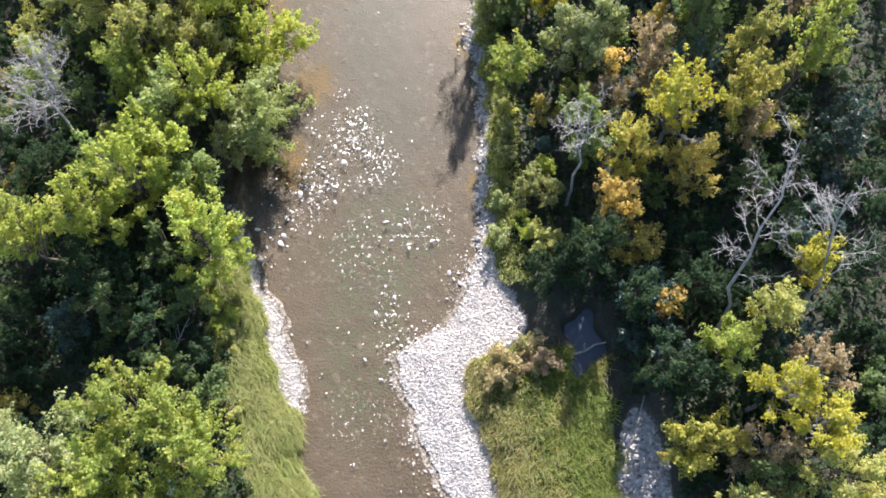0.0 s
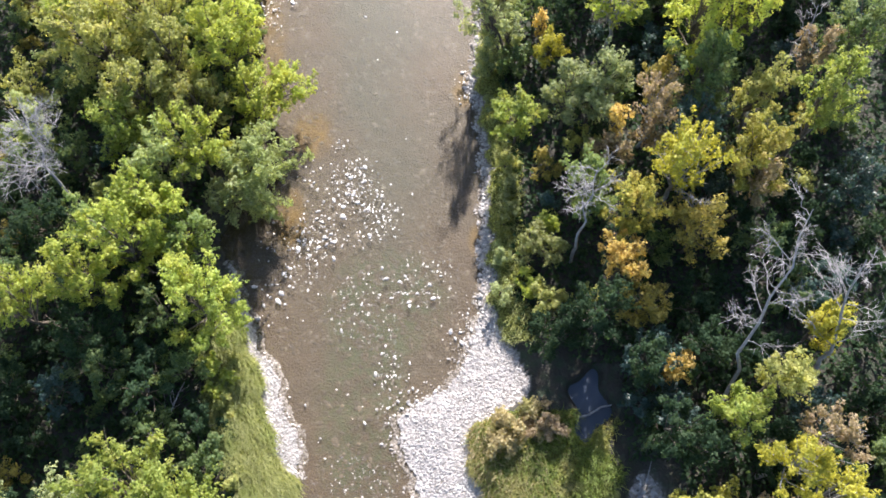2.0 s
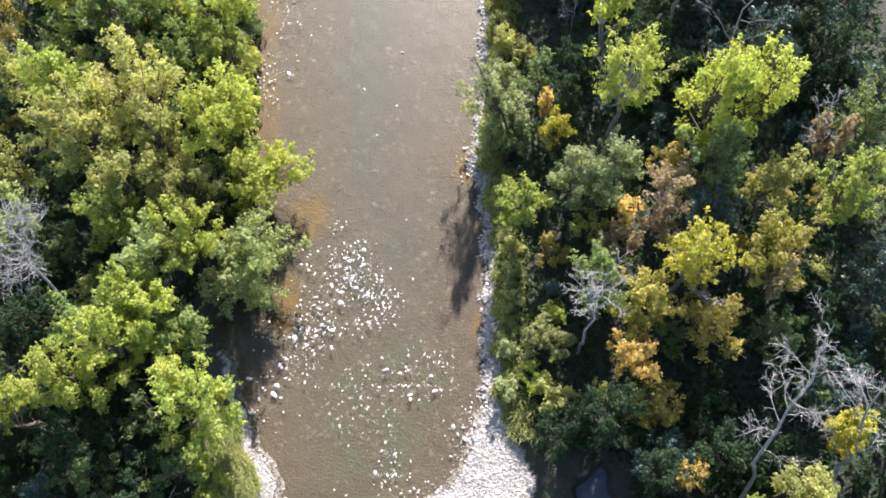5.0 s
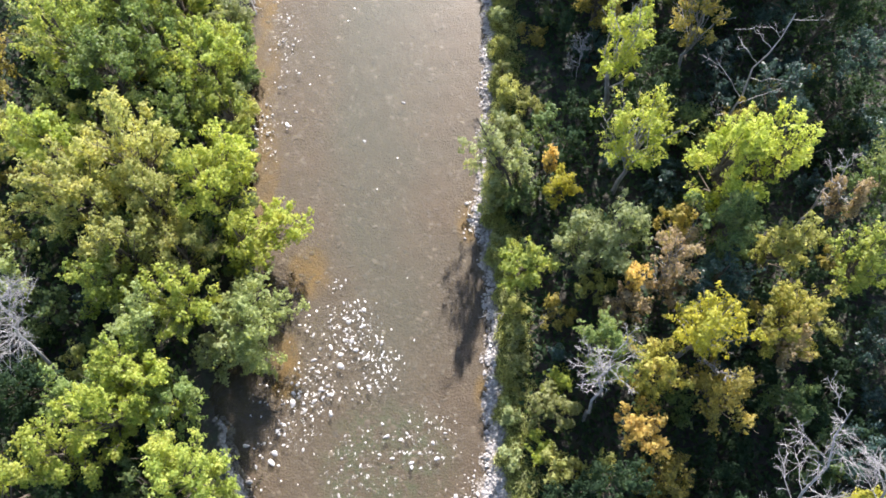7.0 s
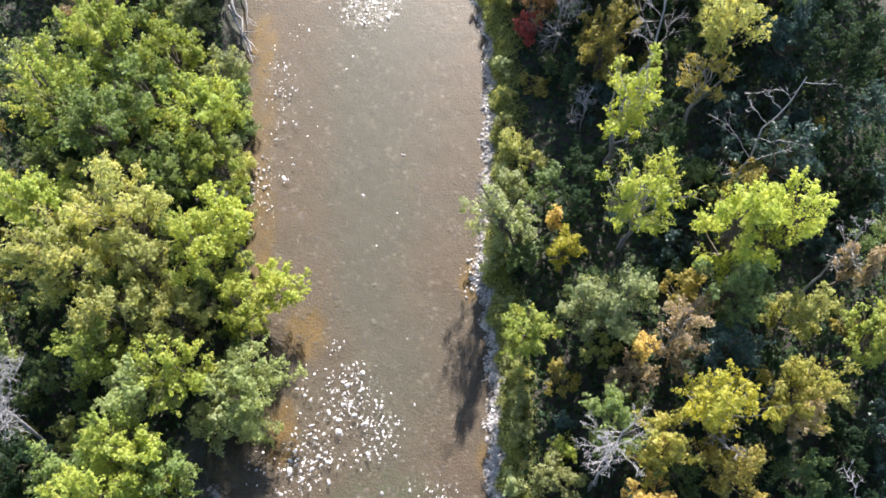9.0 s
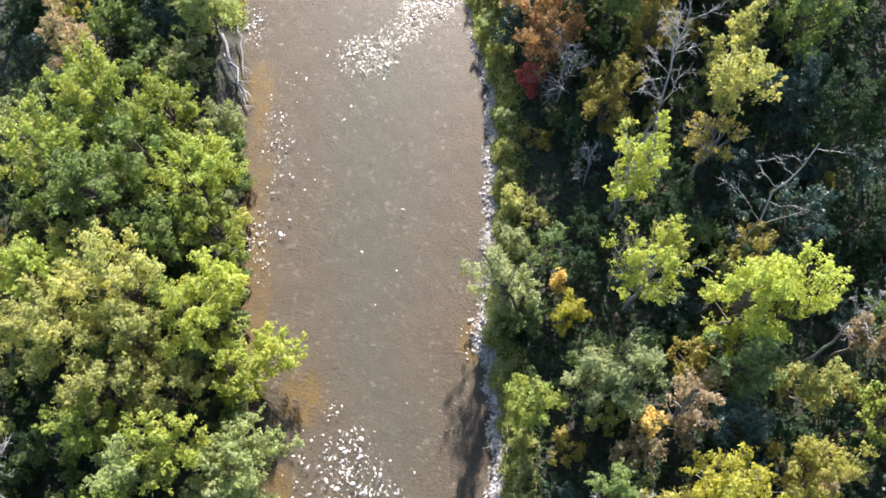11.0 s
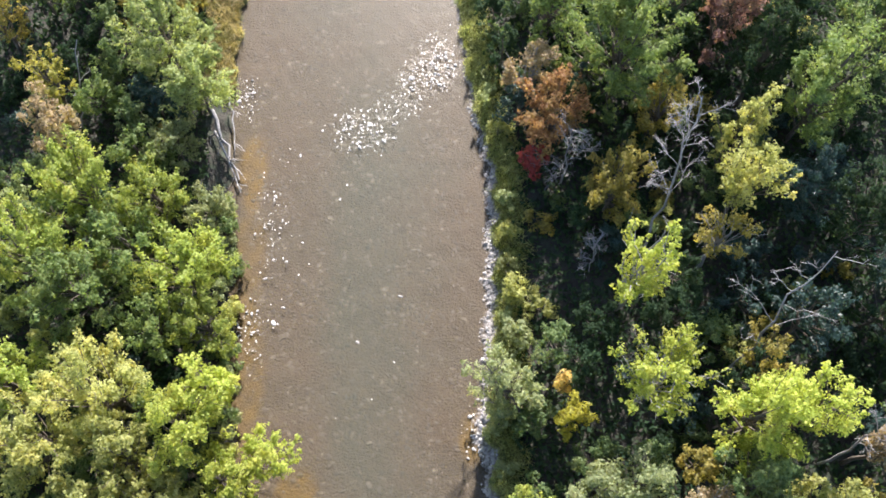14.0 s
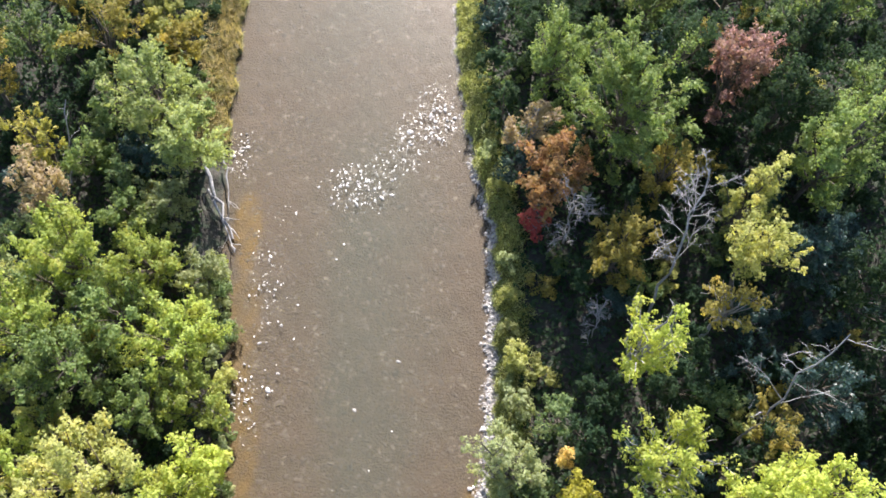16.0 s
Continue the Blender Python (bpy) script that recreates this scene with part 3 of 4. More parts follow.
tree("leaf", -16.4, 23.8, 7.6, 2.4, "green tree below brighter crowns")
# these two stand in shade, which their dark leaf tone also paints
tree("dark", -21.8, 17.4, 6.4, 2.6, "dark green low tree in shade")
tree("dark", -25.0, 24.5, 8.0, 2.8, "dark green tree in shade")
tree("leaf", -21.4, 24.0, 9.5, 2.4, "green tree in the wood")
tree("sage", -12.0, 29.2, 7.0, 3.4, "grey-green willow hanging over the water", (3.4, 0.2), low=0.02)
tree("grey", -13.6, 27.6, 5.6, 2.1, "grey-green willow hanging over the water", (2.4, 0.0))
tree("lime", -13.2, 34.4, 7.8, 2.2, "bright lime willow on the bank")
tree("lime", -10.6, 36.0, 5.0, 1.9, "lime willow bough leaning far over the water", (2.4, 0.6))
tree("lime", -15.9, 29.6, 9.4, 2.4, "light yellow-green tree with flat layers", dense=0.85, low=0.4)
tree("sage", -18.0, 28.6, 10.0, 2.2, "light green tree on the bank")
bare_tree(-23.6, 25.4, 12.6, "bleached leafless tree with fine twigs", (0.0, 2.4), 0.40, limbs=22, start=0.55, twig=12, thick=0.85)
tree("fresh", -20.6, 30.6, 10.0, 2.2, "green tree in the wood")
tree("olive", -19.4, 32.4, 11.0, 2.7, "thinning olive tree with bare twigs showing", dense=0.7)
tree("olive", -16.4, 33.0, 8.8, 2.3, "grey-green shaded tree")
tree("lime", -15.0, 37.0, 11.0, 2.9, "bright green tree with a billowing crown")
tree("lime", -14.2, 39.6, 9.4, 1.9, "lime green tree on the bank")
tree("olive", -19.4, 38.8, 13.4, 3.2, "tall yellowing olive tree")
tree("olive", -22.4, 36.0, 13.4, 3.0, "tall yellowing olive tree with thin twigs")
tree("olive", -18.0, 35.4, 11.8, 2.4, "yellowing olive tree", dense=0.8)
tree("fresh", -24.6, 39.5, 12.0, 2.8, "green tree in the wood")
tree("fresh", -16.0, 46.6, 10.2, 3.2, "fresh green tree with a billowing crown")
tree("fresh", -14.8, 43.4, 8.2, 2.3, "fresh green tree on the bank")
tree("leaf", -17.6, 43.2, 8.0, 2.3, "green tree on the bank")
tree("leaf", -22.0, 45.0, 11.6, 3.2, "green tree in the wood")
tree("fresh", -22.4, 51.4, 12.0, 3.1, "green tree with yellowing top")
tree("fresh", -24.4, 46.8, 12.4, 3.0, "green tree in the wood")
tree("leaf", -19.4, 48.0, 10.2, 2.8, "dark green tree in the wood")
tree("fresh", -18.6, 51.8, 8.8, 2.8, "light green rounded tree")
tree("grey", -15.6, 51.8, 5.0, 2.2, "grey-green willow shrub over the water")
tree("grey", -18.3, 56.4, 5.8, 2.2, "grey-green feathery shrub")
tree("leaf", -20.4, 55.4, 6.6, 2.2, "green shrub-like tree")
tree("sage", -16.7, 60.2, 8.6, 2.9, "light grey-green poplar at the water's edge", low=0.08)
tree("sage", -18.9, 63.0, 10.8, 3.3, "light grey-green poplar at the bank", low=0.08)
tree("teal", -20.0, 59.8, 5.4, 2.0, "silvery blue-green tree in shade")
tree("leaf", -23.8, 60.0, 6.6, 1.9, "green young tree beside a dead pole")
bare_tree(-25.6, 58.8, 7.8, "thin bare grey pole of a dead sapling", (1.6, 3.0), 0.2, limbs=4, thick=0.6, twig=2)
tree("tan", -26.0, 57.0, 9.0, 2.0, "tree with dry grey-tan leaves", dense=0.8)
tree("amber", -26.6, 60.2, 9.2, 1.7, "tree with dry yellow-brown leaves", dense=0.7)
tree("olive", -19.6, 71.6, 4.4, 2.2, "yellowing shrub-like tree above the reeds")
tree("gold", -18.4, 69.4, 5.0, 2.2, "golden olive shrub-like tree")

# ---- right bank, downstream to upstream ----
# trees toned "dark" below have shade coloured into their leaves
tree("amber", 14.2, 6.8, 6.0, 2.0, "yellow-olive small tree beside the gravel channel")
tree("amber", 16.0, 7.2, 6.6, 1.9, "yellow-olive small tree beside the gravel channel")
tree("yellow", 18.8, 9.4, 12.6, 2.1, "tall yellow autumn tree", dense=0.8, low=0.3, wood=DEADWOOD)
tree("yellow", 21.2, 7.8, 10.6, 2.1, "yellow autumn tree", dense=0.8, wood=DEADWOOD)
tree("tan", 18.7, 6.6, 7.0, 2.4, "half-bare tan tree with grey twigs", dense=0.5, wood=DEADWOOD)
tree("olive", 22.4, 5.0, 9.8, 2.4, "dull olive tree")
tree("olive", 17.3, 3.0, 7.2, 2.2, "dull olive tree")
tree("fresh", 17.2, 12.6, 9.6, 1.9, "fresh green tree with upright sprays")
tree("olive", 19.4, 14.4, 10.2, 1.9, "yellow-green tree in sun")
tree("tan", 21.8, 11.2, 8.6, 2.3, "half-bare tan tree with grey twigs", dense=0.5, wood=DEADWOOD)
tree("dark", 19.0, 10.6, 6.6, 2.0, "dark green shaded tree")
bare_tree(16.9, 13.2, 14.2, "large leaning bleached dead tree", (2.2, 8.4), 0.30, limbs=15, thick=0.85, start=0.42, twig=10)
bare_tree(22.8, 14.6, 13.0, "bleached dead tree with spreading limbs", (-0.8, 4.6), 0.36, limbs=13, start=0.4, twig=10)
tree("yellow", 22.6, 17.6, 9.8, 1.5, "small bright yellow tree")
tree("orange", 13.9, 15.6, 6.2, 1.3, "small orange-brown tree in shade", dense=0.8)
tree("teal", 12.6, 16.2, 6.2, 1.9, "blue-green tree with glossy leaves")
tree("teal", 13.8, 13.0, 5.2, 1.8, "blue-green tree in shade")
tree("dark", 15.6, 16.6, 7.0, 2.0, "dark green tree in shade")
tree("orange", 11.0, 22.0, 7.6, 1.8, "small orange-yellow autumn tree", low=0.5)
tree("gold", 12.4, 19.6, 6.4, 1.8, "golden olive tree")
tree("sedge", 4.5, 29.0, 2.8, 0.9, "pale drooping grassy willow on the verge")
tree("sedge", 4.4, 27.0, 2.5, 0.9, "pale drooping grassy willow on the verge")
tree("sedge", 6.3, 24.0, 4.4, 1.8, "pale drooping willow on the bank", low=0.05)
tree("lime", 6.8, 25.6, 3.6, 1.3, "pale drooping grassy shrub-like willow", low=0.05)
tree("lime", 5.6, 21.6, 2.6, 1.2, "pale drooping grassy shrub-like willow")
tree("olive", 6.6, 20.4, 3.6, 1.4, "yellow-green drooping shrub-like tree on the bank")
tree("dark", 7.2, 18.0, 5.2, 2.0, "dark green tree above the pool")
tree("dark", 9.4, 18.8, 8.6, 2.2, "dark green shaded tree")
tree("leaf", 9.2, 26.6, 9.6, 2.4, "green tree overgrown by dead twigs")
bare_tree(8.4, 23.4, 11.4, "small bleached dead tree top", (0.3, 2.0), 0.32, limbs=14, start=0.6, thick=0.8)
tree("fresh", 4.9, 32.2, 7.4, 2.1, "round fresh green tree at the bank", low=0.4)
tree("yellow", 14.6, 27.4, 13.0, 2.4, "tall yellow autumn tree with an open crown", dense=0.9, low=0.45, wood=DEADWOOD)
tree("amber", 11.9, 25.4, 9.6, 2.4, "golden olive tree with loose foliage", dense=0.85)
tree("gold", 15.7, 23.9, 9.0, 2.5, "dull golden tree below a yellow one", dense=0.85)
tree("amber", 19.4, 28.0, 12.4, 2.4, "yellow-green autumn tree with tan sprays")
tree("tan", 20.3, 27.0, 9.6, 1.6, "dry tan-yellow tree", dense=0.7)
tree("tan", 13.5, 31.9, 10.4, 2.4, "half-bare brown tree with fine twigs", dense=0.55, wood=DEADWOOD)
tree("tan", 10.6, 29.8, 8.0, 1.6, "dry pinkish-tan tree", dense=0.6)
tree("teal", 16.0, 30.8, 10.6, 1.9, "blue-green glossy tree")
tree("grey", 10.0, 33.6, 10.4, 2.6, "grey-green rounded tree")
tree("grey", 8.2, 33.4, 9.6, 1.8, "grey-green tree")
tree("mid", 16.4, 34.0, 12.2, 2.6, "green tall tree, lower crown")
tree("lime", 16.8, 37.0, 15.4, 2.9, "tall bright yellow-green tree", low=0.15)
tree("lime", 19.0, 37.1, 15.2, 1.8, "bright yellow-green side crown of a tall tree", low=0.55)
tree("olive", 20.4, 32.6, 11.4, 1.9, "yellow-olive thin tree", dense=0.8)
tree("fresh", 22.9, 30.3, 15.4, 1.9, "tall fresh green tree", low=0.4)
tree("lime", 11.4, 39.0, 13.0, 2.9, "bright yellow-green tree with open crown", dense=0.7, low=0.45, wood=DEADWOOD)
tree("lime", 11.0, 45.5, 15.4, 2.3, "narrow bright yellow-green tree with an open crown", dense=0.6, low=0.22, wood=DEADWOOD)
tree("yellow", 7.2, 37.8, 6.0, 1.35, "small bright yellow tree in shade", low=0.5)
tree("orange", 6.8, 39.9, 5.8, 0.65, "small orange sapling")
tree("gold", 18.2, 40.8, 10.2, 1.5, "thin brown-gold tree top", dense=0.4)
tree("gold", 14.4, 35.0, 8.0, 1.2, "small golden tree")
tree("grey", 4.0, 39.2, 7.4, 1.9, "grey-green willow leaning over the water", (-0.8, 0.4), dense=1.1, leaf=0.16, low=0.05)
tree("grey", 2.1, 40.4, 7.4, 1.9, "wispy grey willow bough over the water", (-2.2, 0.8), dense=1.0, leaf=0.15, low=0.2)
tree("grey", 2.5, 39.6, 9.0, 0.8, "grey willow sprays round the leaning stem", (-2.4, 1.4), dense=1.4, low=0.5, leaf=0.15)
tree("mid", 4.9, 38.0, 4.6, 1.5, "green willow on the bank")
tree("grey", 2.4, 38.2, 3.6, 1.2, "wispy low willow bough over the water", (-1.6, 0.0), dense=1.1, leaf=0.16)
bare_tree(5.0, 38.0, 10.0, "dark bare stem leaning out over the river", (-3.3, 1.9), 0.20, DARKWOOD, 14, 0.8, 0.4, "leaning_snag", 5)
bare_tree(7.9, 54.6, 7.2, "grey leafless bush with fine twigs", (0.0, 1.0), 0.5, limbs=14, thick=0.7, start=0.25, name="dead_tree", twig=9)
bare_tree(9.4, 48.0, 5.0, "grey leafless bush in shade", (0.0, 0.8), 0.5, limbs=12, thick=0.4, start=0.3, twig=8)
bare_tree(15.6, 26.2, 9.0, "thin bleached dead stem below a yellow tree", (-0.4, -1.6), 0.25, limbs=8, thick=0.7, start=0.5, twig=6)
bare_tree(22.4, 35.4, 11.0, "small bleached dead tree", (0.6, 1.2), 0.3, limbs=9, thick=0.7, start=0.5, twig=6)
tree("tan", 23.8, 35.4, 11.4, 1.3, "dry salmon-tan small tree", dense=0.8)
tree("orange", 10.9, 30.6, 9.6, 0.9, "small orange sapling crown")
tree("teal", 26.3, 27.4, 8.0, 2.2, "blue-green tree in shade", dense=0.7)
tree("rust", 6.9, 57.5, 9.0, 2.8, "orange-red autumn tree at the bank", low=0.3)
tree("red", 6.1, 55.3, 5.2, 1.2, "small deep red tree in shade")
tree("tan", 5.9, 61.2, 9.2, 2.1, "tan and olive twiggy tree at the bank", dense=0.7, wood=DEADWOOD)
tree("gold", 10.7, 52.5, 9.4, 2.6, "dark golden olive tree")
tree("leaf", 11.6, 61.2, 15.0, 4.9, "large green tree with a dense domed crown", low=0.1)
tree("gold", 13.8, 57.4, 10.4, 1.9, "golden-green tree below the large green crown", dense=0.8)
tree("leaf", 7.2, 65.4, 11.6, 2.5, "fresh green tree beside the large green crown")
tree("brown", 18.4, 63.8, 13.4, 2.8, "brown-purple fading tree", dense=0.85, low=0.2)
tree("leaf", 23.6, 57.4, 15.2, 2.9, "tall green tree with a full crown", dense=1.1, low=0.12)
tree("teal", 22.8, 52.0, 10.6, 2.7, "silvery blue-green tree with glossy leaves")
tree("olive", 17.8, 50.9, 13.0, 2.5, "pale yellow-olive tree with a rounded top", dense=0.85, low=0.62)
tree("gold", 16.4, 48.0, 10.8, 2.1, "orange-brown thinning tree", dense=0.4, low=0.5, wood=DEADWOOD)
tree("olive", 18.5, 55.0, 12.2, 2.0, "pale olive tree with loose sprays", dense=0.8, low=0.2)
bare_tree(13.2, 49.6, 14.0, "tall bare grey tree in the wood", (0.8, 4.2), 0.30, limbs=12, start=0.4, thick=0.6)
bare_tree(17.6, 41.2, 13.4, "crooked bare tree with long curving limbs", (2.6, 3.6), 0.42, limbs=8, start=0.3, twig=3, thick=0.55)
tree("teal", 21.6, 43.4, 10.6, 2.2, "blue-green tree in half shade", dense=0.8)
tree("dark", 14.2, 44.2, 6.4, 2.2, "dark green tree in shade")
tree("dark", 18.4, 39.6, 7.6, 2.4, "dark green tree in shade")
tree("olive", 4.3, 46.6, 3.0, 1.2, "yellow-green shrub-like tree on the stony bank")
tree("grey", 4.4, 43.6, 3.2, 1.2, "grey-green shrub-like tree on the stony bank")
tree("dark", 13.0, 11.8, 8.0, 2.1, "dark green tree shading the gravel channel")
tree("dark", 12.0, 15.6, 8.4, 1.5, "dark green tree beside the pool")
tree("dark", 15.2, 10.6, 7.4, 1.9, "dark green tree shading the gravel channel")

# added mostly out of view, to throw shade on the right-hand wood
for x, y, top in ((27.4, 37.0, 13.0), (27.6, 62.0, 16.0), (25.0, 69.0, 15.5), (14.0, 71.0, 12.0), (20.0, 72.0, 13.0)):
    tree("mid", x, y, top, 3.0, "tall green tree deeper in the wood", dense=0.8)

# added to shade the lower trees; their own leaves are darkened too
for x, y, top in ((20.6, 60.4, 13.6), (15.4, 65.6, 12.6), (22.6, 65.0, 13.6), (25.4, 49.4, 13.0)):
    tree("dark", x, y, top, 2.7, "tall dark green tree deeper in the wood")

# ---- woods further from the river ----
spots = [(o.matrix_basis.translation.x, o.matrix_basis.translation.y) for o in scene.objects if o.name.split(".")[0] in ("tree", "dead_tree")]
rng = np.random.default_rng(21)
made = 0
for _ in range(900):
    x, y = rng.uniform(-38, 38), rng.uniform(-3, 88)
    edge = max(x - float(x_bar(np.float64(y))), float(x_left(np.float64(y))) - x)
    outer = x < -25 or x > 23.5 or y > 66
    if edge < 3.0 or not outer or min((x - a) ** 2 + (y - b) ** 2 for a, b in spots) < 10:
        continue
    # right bank gets the tones that carry shade in their colour
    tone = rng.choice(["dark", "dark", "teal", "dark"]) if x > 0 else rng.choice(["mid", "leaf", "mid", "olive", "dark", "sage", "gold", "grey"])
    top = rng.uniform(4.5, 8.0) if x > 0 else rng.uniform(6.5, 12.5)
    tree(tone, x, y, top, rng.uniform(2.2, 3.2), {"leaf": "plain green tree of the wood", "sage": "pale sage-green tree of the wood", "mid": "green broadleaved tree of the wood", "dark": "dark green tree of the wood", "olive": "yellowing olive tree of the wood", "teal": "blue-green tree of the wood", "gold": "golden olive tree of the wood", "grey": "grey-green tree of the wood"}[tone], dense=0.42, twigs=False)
    spots.append((x, y))
    made += 1
    if made > 105:
        break

# ---- lower trees under the canopy ----
rng = np.random.default_rng(5)
made = 0
for _ in range(1600):
    x, y = rng.uniform(-27, 26), rng.uniform(0, 76)
    edge = max(x - float(x_bar(np.float64(y))), float(x_left(np.float64(y))) - x)
    if edge < 2.2 or (y < 18.5 and edge < 4.2) or (3 < x < 11.5 and y < 17) or (abs(x - 12.4) < 2.4 and y < 10.5):
        continue
    if min((x - a) ** 2 + (y - b) ** 2 for a, b in spots) < 3.4:
        continue
    # dark and teal tones paint canopy shade onto these lower trees
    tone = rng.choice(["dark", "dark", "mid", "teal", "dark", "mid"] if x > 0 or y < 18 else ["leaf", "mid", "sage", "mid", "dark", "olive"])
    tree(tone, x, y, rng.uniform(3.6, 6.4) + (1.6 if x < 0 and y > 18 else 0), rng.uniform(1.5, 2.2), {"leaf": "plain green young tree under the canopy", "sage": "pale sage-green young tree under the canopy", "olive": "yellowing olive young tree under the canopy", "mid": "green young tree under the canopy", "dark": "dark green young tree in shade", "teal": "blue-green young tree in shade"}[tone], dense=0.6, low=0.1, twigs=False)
    spots.append((x, y))
    made += 1
    if made > 120:
        break

# ---- undergrowth ----
rng = np.random.default_rng(33)
made = 0
for _ in range(1500):
    x, y = rng.uniform(-31, 28), rng.uniform(1, 74)
    edge = max(x - float(x_bar(np.float64(y))), float(x_left(np.float64(y))) - x)
    if edge < 1.6 or (y < 18.5 and edge < 3.5) or (3 < x < 11.5 and y < 16.5) or (abs(x - 12.4) < 2 and y < 10):
        continue
    if min((x - a) ** 2 + (y - b) ** 2 for a, b in spots) < 2.4:
        continue
    # mostly dark and teal, so undergrowth shade is in the leaf colour
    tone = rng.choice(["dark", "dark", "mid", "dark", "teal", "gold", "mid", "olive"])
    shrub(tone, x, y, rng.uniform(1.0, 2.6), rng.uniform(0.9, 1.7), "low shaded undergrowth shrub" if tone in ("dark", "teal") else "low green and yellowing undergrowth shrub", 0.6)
    spots.append((x, y))
    made += 1
    if made > 170:
        break
for y in (21.2, 23.8, 26.2, 28.6, 30.4, 35.2, 41.6, 45.0, 48.6, 50.8, 53.4, 58.6, 61.4):
    shrub(("sedge", "grey", "olive", "grey")[int(y) % 4], float(x_bar(np.float64(y))) + 1.0, y, 1.5, 0.9, "low shrub on the stony bank")
for i, y in enumerate(np.arange(31.5, 53.5, 1.55)):
    shrub(("grey", "mid", "fresh", "olive", "grey", "mid")[i % 6], float(x_left(np.float64(y))) - 0.2, float(y), 1.7 + 0.5 * math.sin(7.0 * i), 1.15 + 0.2 * math.sin(3.0 * i), "low willow shrub overhanging the water")
shrub("straw", 4.4, 12.2, 1.5, 2.1, "dry tan bush at the meadow's edge", 1.5)
shrub("tan", 6.3, 12.9, 1.7, 1.4, "dry tan bush at the meadow's edge", 1.5)
shrub("straw", 3.4, 11.4, 1.3, 1.2, "dry tan bush at the meadow's edge", 1.5)
shrub("lime", -14.6, 15.6, 1.5, 1.5, "yellow-green bush beside the grassy bank")
shrub("olive", -13.6, 14.2, 1.2, 1.1, "yellow-green bush beside the grassy bank")

# ---- forest floor leaf cover in shade colour ----
# leaf sheet added over pale sunlit soil; forest shade is in its colour
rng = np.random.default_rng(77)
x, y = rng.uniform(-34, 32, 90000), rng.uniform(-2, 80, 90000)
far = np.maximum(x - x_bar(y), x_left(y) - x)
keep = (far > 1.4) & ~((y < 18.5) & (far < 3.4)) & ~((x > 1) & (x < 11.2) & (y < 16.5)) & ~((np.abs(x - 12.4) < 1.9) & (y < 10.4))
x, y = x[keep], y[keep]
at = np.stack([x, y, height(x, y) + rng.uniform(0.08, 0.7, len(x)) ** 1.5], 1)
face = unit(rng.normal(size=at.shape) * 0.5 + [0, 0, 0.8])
tagged(new("floor_plants", mesh_from("floor_plants", *leaf_arrays(at, face, 0.36, 0.26, rng), LEAVES["dark"])), "leaf scatter in shade colour covering the forest floor", "plants", kind="stuff")

# ---- driftwood ----
fallen((-16.5, 60.0, 1.9), (-14.6, 55.4, 0.15), 0.17, "bleached fallen trunk sloping into the river", twigs=6)
fallen((-16.3, 58.6, 1.4), (-14.4, 54.4, 0.10), 0.10, "bleached driftwood branch on the bank", twigs=5)
fallen((-15.6, 61.6, 1.0), (-15.0, 57.6, 0.4), 0.08, "bleached driftwood branch on the bank", twigs=4)
fallen((8.4, 13.2, 0.38), (11.1, 14.2, 0.6), 0.09, "pale log lying across the pool", twigs=1)
fallen((11.9, 7.4, 0.5), (12.8, 10.8, 1.0), 0.06, "thin pale pole beside the gravel channel", twigs=0)
fallen((4.4, 30.6, 1.3), (2.0, 30.3, 0.4), 0.04, "thin bare branch reaching over the water", twigs=1)
fallen((-18.6, 10.6, 1.2), (-16.2, 15.2, 2.0), 0.07, "dead branch under the trees", twigs=7)
fallen((-19.6, 11.6, 1.2), (-18.0, 15.8, 2.4), 0.07, "dead branch under the trees", twigs=6)

# ---- grass ----
rng = np.random.default_rng(8)


def scatter(n, x0, x1, y0, y1, inside_of):
    x, y = rng.uniform(x0, x1, n), rng.uniform(y0, y1, n)
    k = inside_of(x, y)
    return x[k], y[k]


grass_stuff("bank_grass", *scatter(76000, -16, -5, 0, 19.5, lambda x, y: (x < x_shingle(y) - 0.05) & (x > x_shingle(y) - 3.6)), "sedge", 0.75, "long yellow-green grass combed along the bank", (0.25, -0.55))
grass_stuff("meadow_grass", *scatter(42000, 1, 12, 0, 13.6, lambda x, y: (x > x_bar(y) + 0.1) & (x < 11.0 - 0.06 * y + 0.5 * np.sin(y * 2.1) + rng.normal(size=len(x)) * 0.3)), "grass", 0.55, "green meadow grass with straw-coloured patches")
grass_stuff("straw_grass", *scatter(36000, 1, 8, 0, 13.4, lambda x, y: (x > x_bar(y)) & (x < x_bar(y) + np.abs(rng.normal(size=len(x))) * 2.6)), "straw", 0.6, "straw-coloured grass beside the gravel bar")
grass_stuff("verge_grass", *scatter(60000, 1, 7, 18, 78, lambda x, y: (x > x_bar(y) + 0.05) & (x < x_bar(y) + 2.2)), "sedge", 0.6, "pale green grass along the stony bank")
grass_stuff("reeds", *scatter(22000, -20, -14, 62, 80, lambda x, y: (x < x_left(y) - 0.05) & (x > x_left(y) - 2.2)), "straw", 0.9, "straw-yellow reeds at the water's edge")

# ---- stones ----
x, y = scatter(43000, -4, 6.5, 0, 20, lambda x, y: (x > x_right(y) - 0.5) & (x < x_bar(y)))
stones_stuff("gravel_bar", x, y, np.clip(np.exp(rng.normal(-2.95, 0.42, len(x))), 0.02, 0.13), GRAVEL, "bright pale gravel bar of rounded stones", 0.3, None, False, 0.42)
x, y = scatter(20000, -5, 6, 0, 20, lambda x, y: (x < x_right(y) - 0.2) & (x > x_right(y) - 0.3 - np.abs(rng.normal(size=len(x))) * 0.75) & (rng.uniform(size=len(x)) < 0.35))
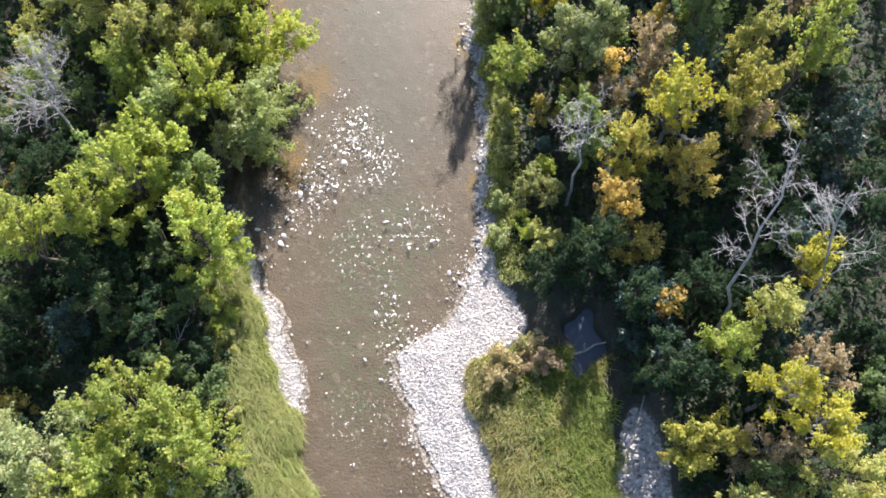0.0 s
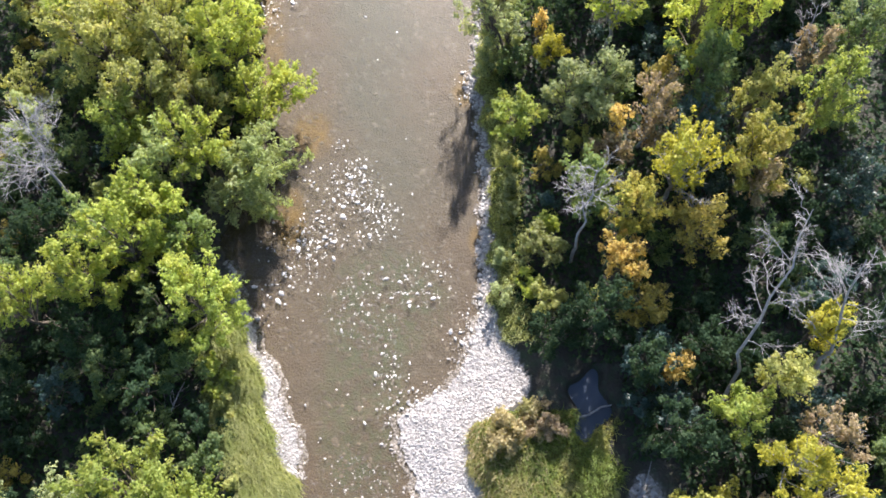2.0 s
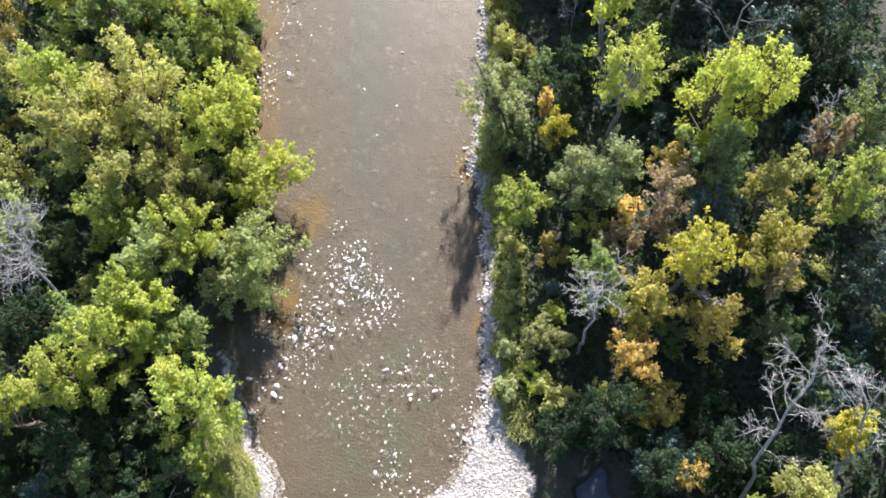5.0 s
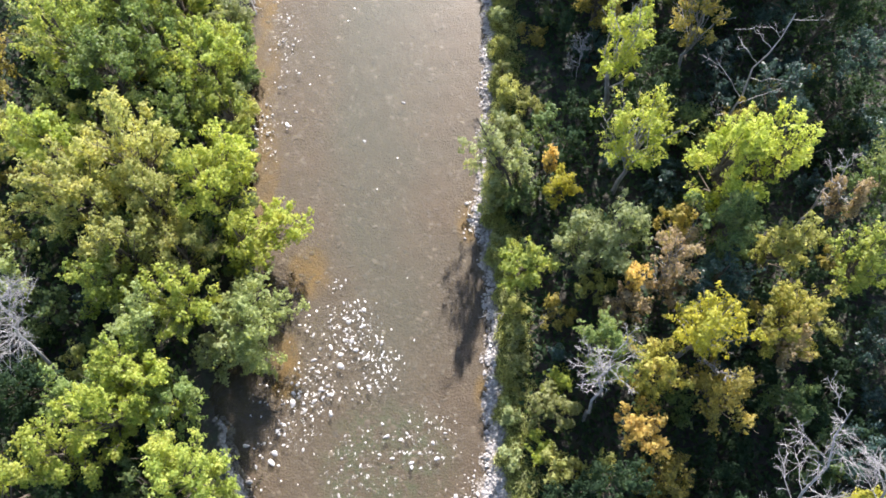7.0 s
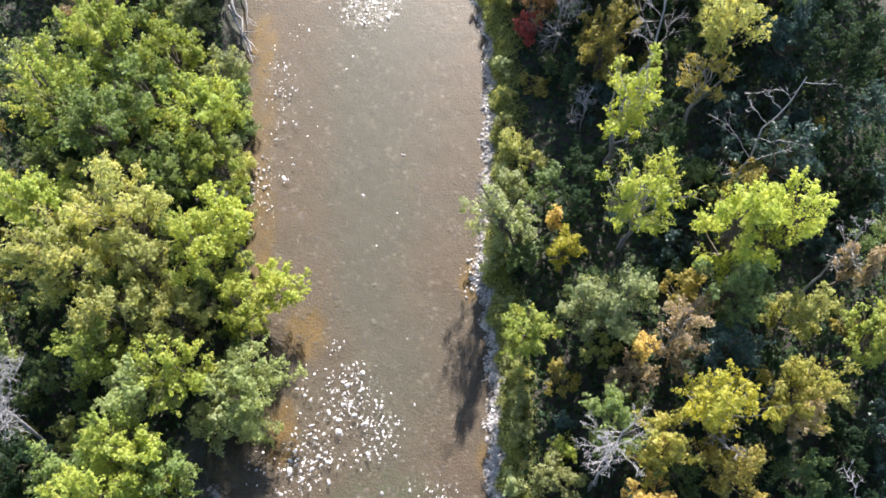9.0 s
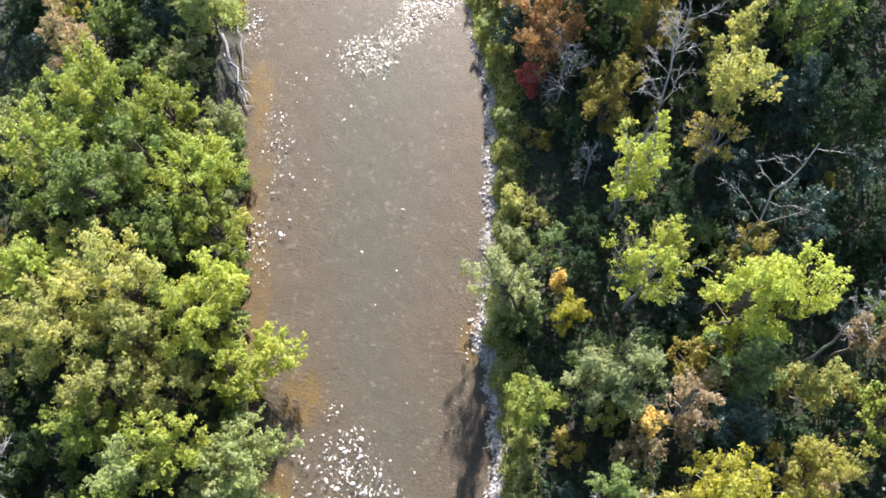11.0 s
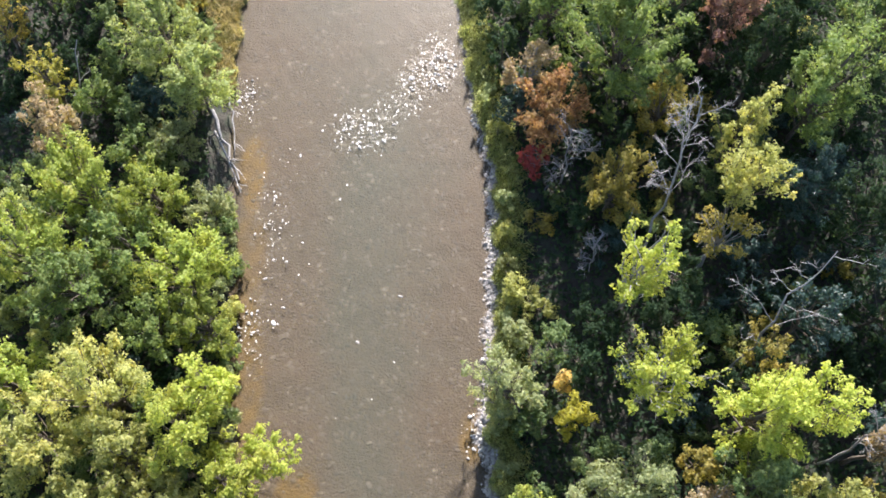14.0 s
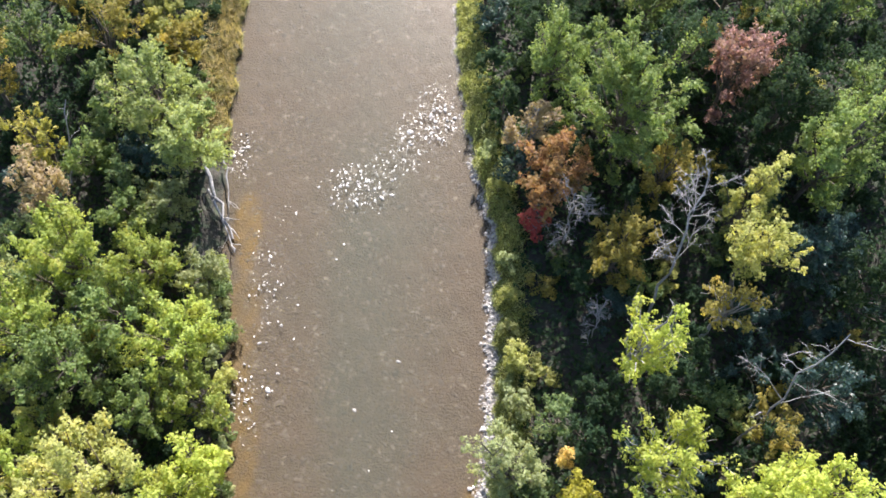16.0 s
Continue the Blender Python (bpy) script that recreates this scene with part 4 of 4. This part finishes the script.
stones_stuff("shallow_gravel", x, y, np.clip(np.exp(rng.normal(-2.8, 0.45, len(x))), 0.03, 0.16), GRAVEL, "pale stones thinning out from the gravel bar into shallow water", 0.3, -0.04, False, 0.45)
x, y = scatter(20000, -15, -8, 9.5, 24, lambda x, y: (x < x_left(y) + 0.5) & (x > x_shingle(y)))
stones_stuff("shingle", x, y, np.clip(np.exp(rng.normal(-2.95, 0.42, len(x))), 0.02, 0.13), GRAVEL, "pale shingle at the grassy bank", 0.3, None, False, 0.42)
x, y = scatter(14000, 0, 5, 19, 62, lambda x, y: (x > x_right(y) - 0.25) & (x < x_bar(y)))
stones_stuff("bank_stones", x, y, np.clip(np.exp(rng.normal(-2.6, 0.45, len(x))), 0.03, 0.20), GRAVEL, "stony strip along the bank")
x, y = scatter(2600, 10, 15, 1, 11, lambda x, y: spot(x, y, 12.3, 4.6, 1.7, 5.4) > 0.2)
stones_stuff("channel_gravel", x, y, np.exp(rng.normal(-2.3, 0.4, len(x))), GRAVEL, "grey gravel of a dry side channel")
x, y = scatter(7600, -16, 3, 0, 80, lambda x, y: (x > x_left(y) + 1.2) & (x < x_right(y) - 1.0))
stones_stuff("bed_stones", x, y, np.clip(np.exp(rng.normal(-2.05, 0.42, len(x))), 0.04, 0.24), BEDSTONE, "brown stones on the river bed", 0.62, None, True, 0.28)
rng = np.random.default_rng(12)
cobbles = []
for cx, cy, sx, sy, n in ((-7.5, 32.7, 0.35, 0.4, 9), (-6.6, 29.6, 0.9, 1.2, 55), (-4.5, 27.3, 0.8, 1.0, 40), (-9.4, 25.0, 0.8, 1.6, 60), (-7.0, 25.6, 1.2, 0.8, 22),
                          (-6.0, 22.0, 2.2, 2.0, 24), (-2.0, 22.4, 1.4, 1.0, 10), (-3.6, 16.5, 0.5, 1.6, 16), (-1.8, 14.4, 1.0, 0.8, 26), (1.4, 18.2, 0.6, 1.4, 26),
                          (-0.6, 65.2, 0.8, 1.4, 44), (-2.6, 62.8, 0.6, 1.3, 20), (-6.1, 59.2, 1.2, 0.9, 40), (-11.4, 52.5, 0.7, 3.4, 20), (-13.2, 44.2, 0.5, 1.4, 22),
                          (-12.6, 48, 0.7, 3, 12), (-14.5, 62.2, 0.4, 1.0, 16), (1.8, 37.6, 0.5, 0.9, 26), (-9.2, 30.2, 0.5, 1.0, 9), (-11.6, 22.5, 0.7, 2.0, 26), (-6, 42, 4, 12, 8), (-5.0, 12, 2.6, 4.0, 14)):
    for _ in range(n * 2):
        x, y = rng.normal(cx, sx), rng.normal(cy, sy)
        if float(x_left(np.float64(y))) < x < float(x_right(np.float64(y))) + 0.4:
            cobbles.append((float(np.clip(np.exp(rng.normal(-2.74, 0.54)), 0.03, 0.24)), x, y))
cobbles.sort(reverse=True)
for size, x, y in cobbles[:290]:
    stone(x, y, size, rng)
size, x, y = np.array(cobbles[290:]).T
stones_stuff("riffle_stones", x, y, size, STONE, "small pale wet stones breaking the shallow water", 0.4, -0.02, True, 0.5)
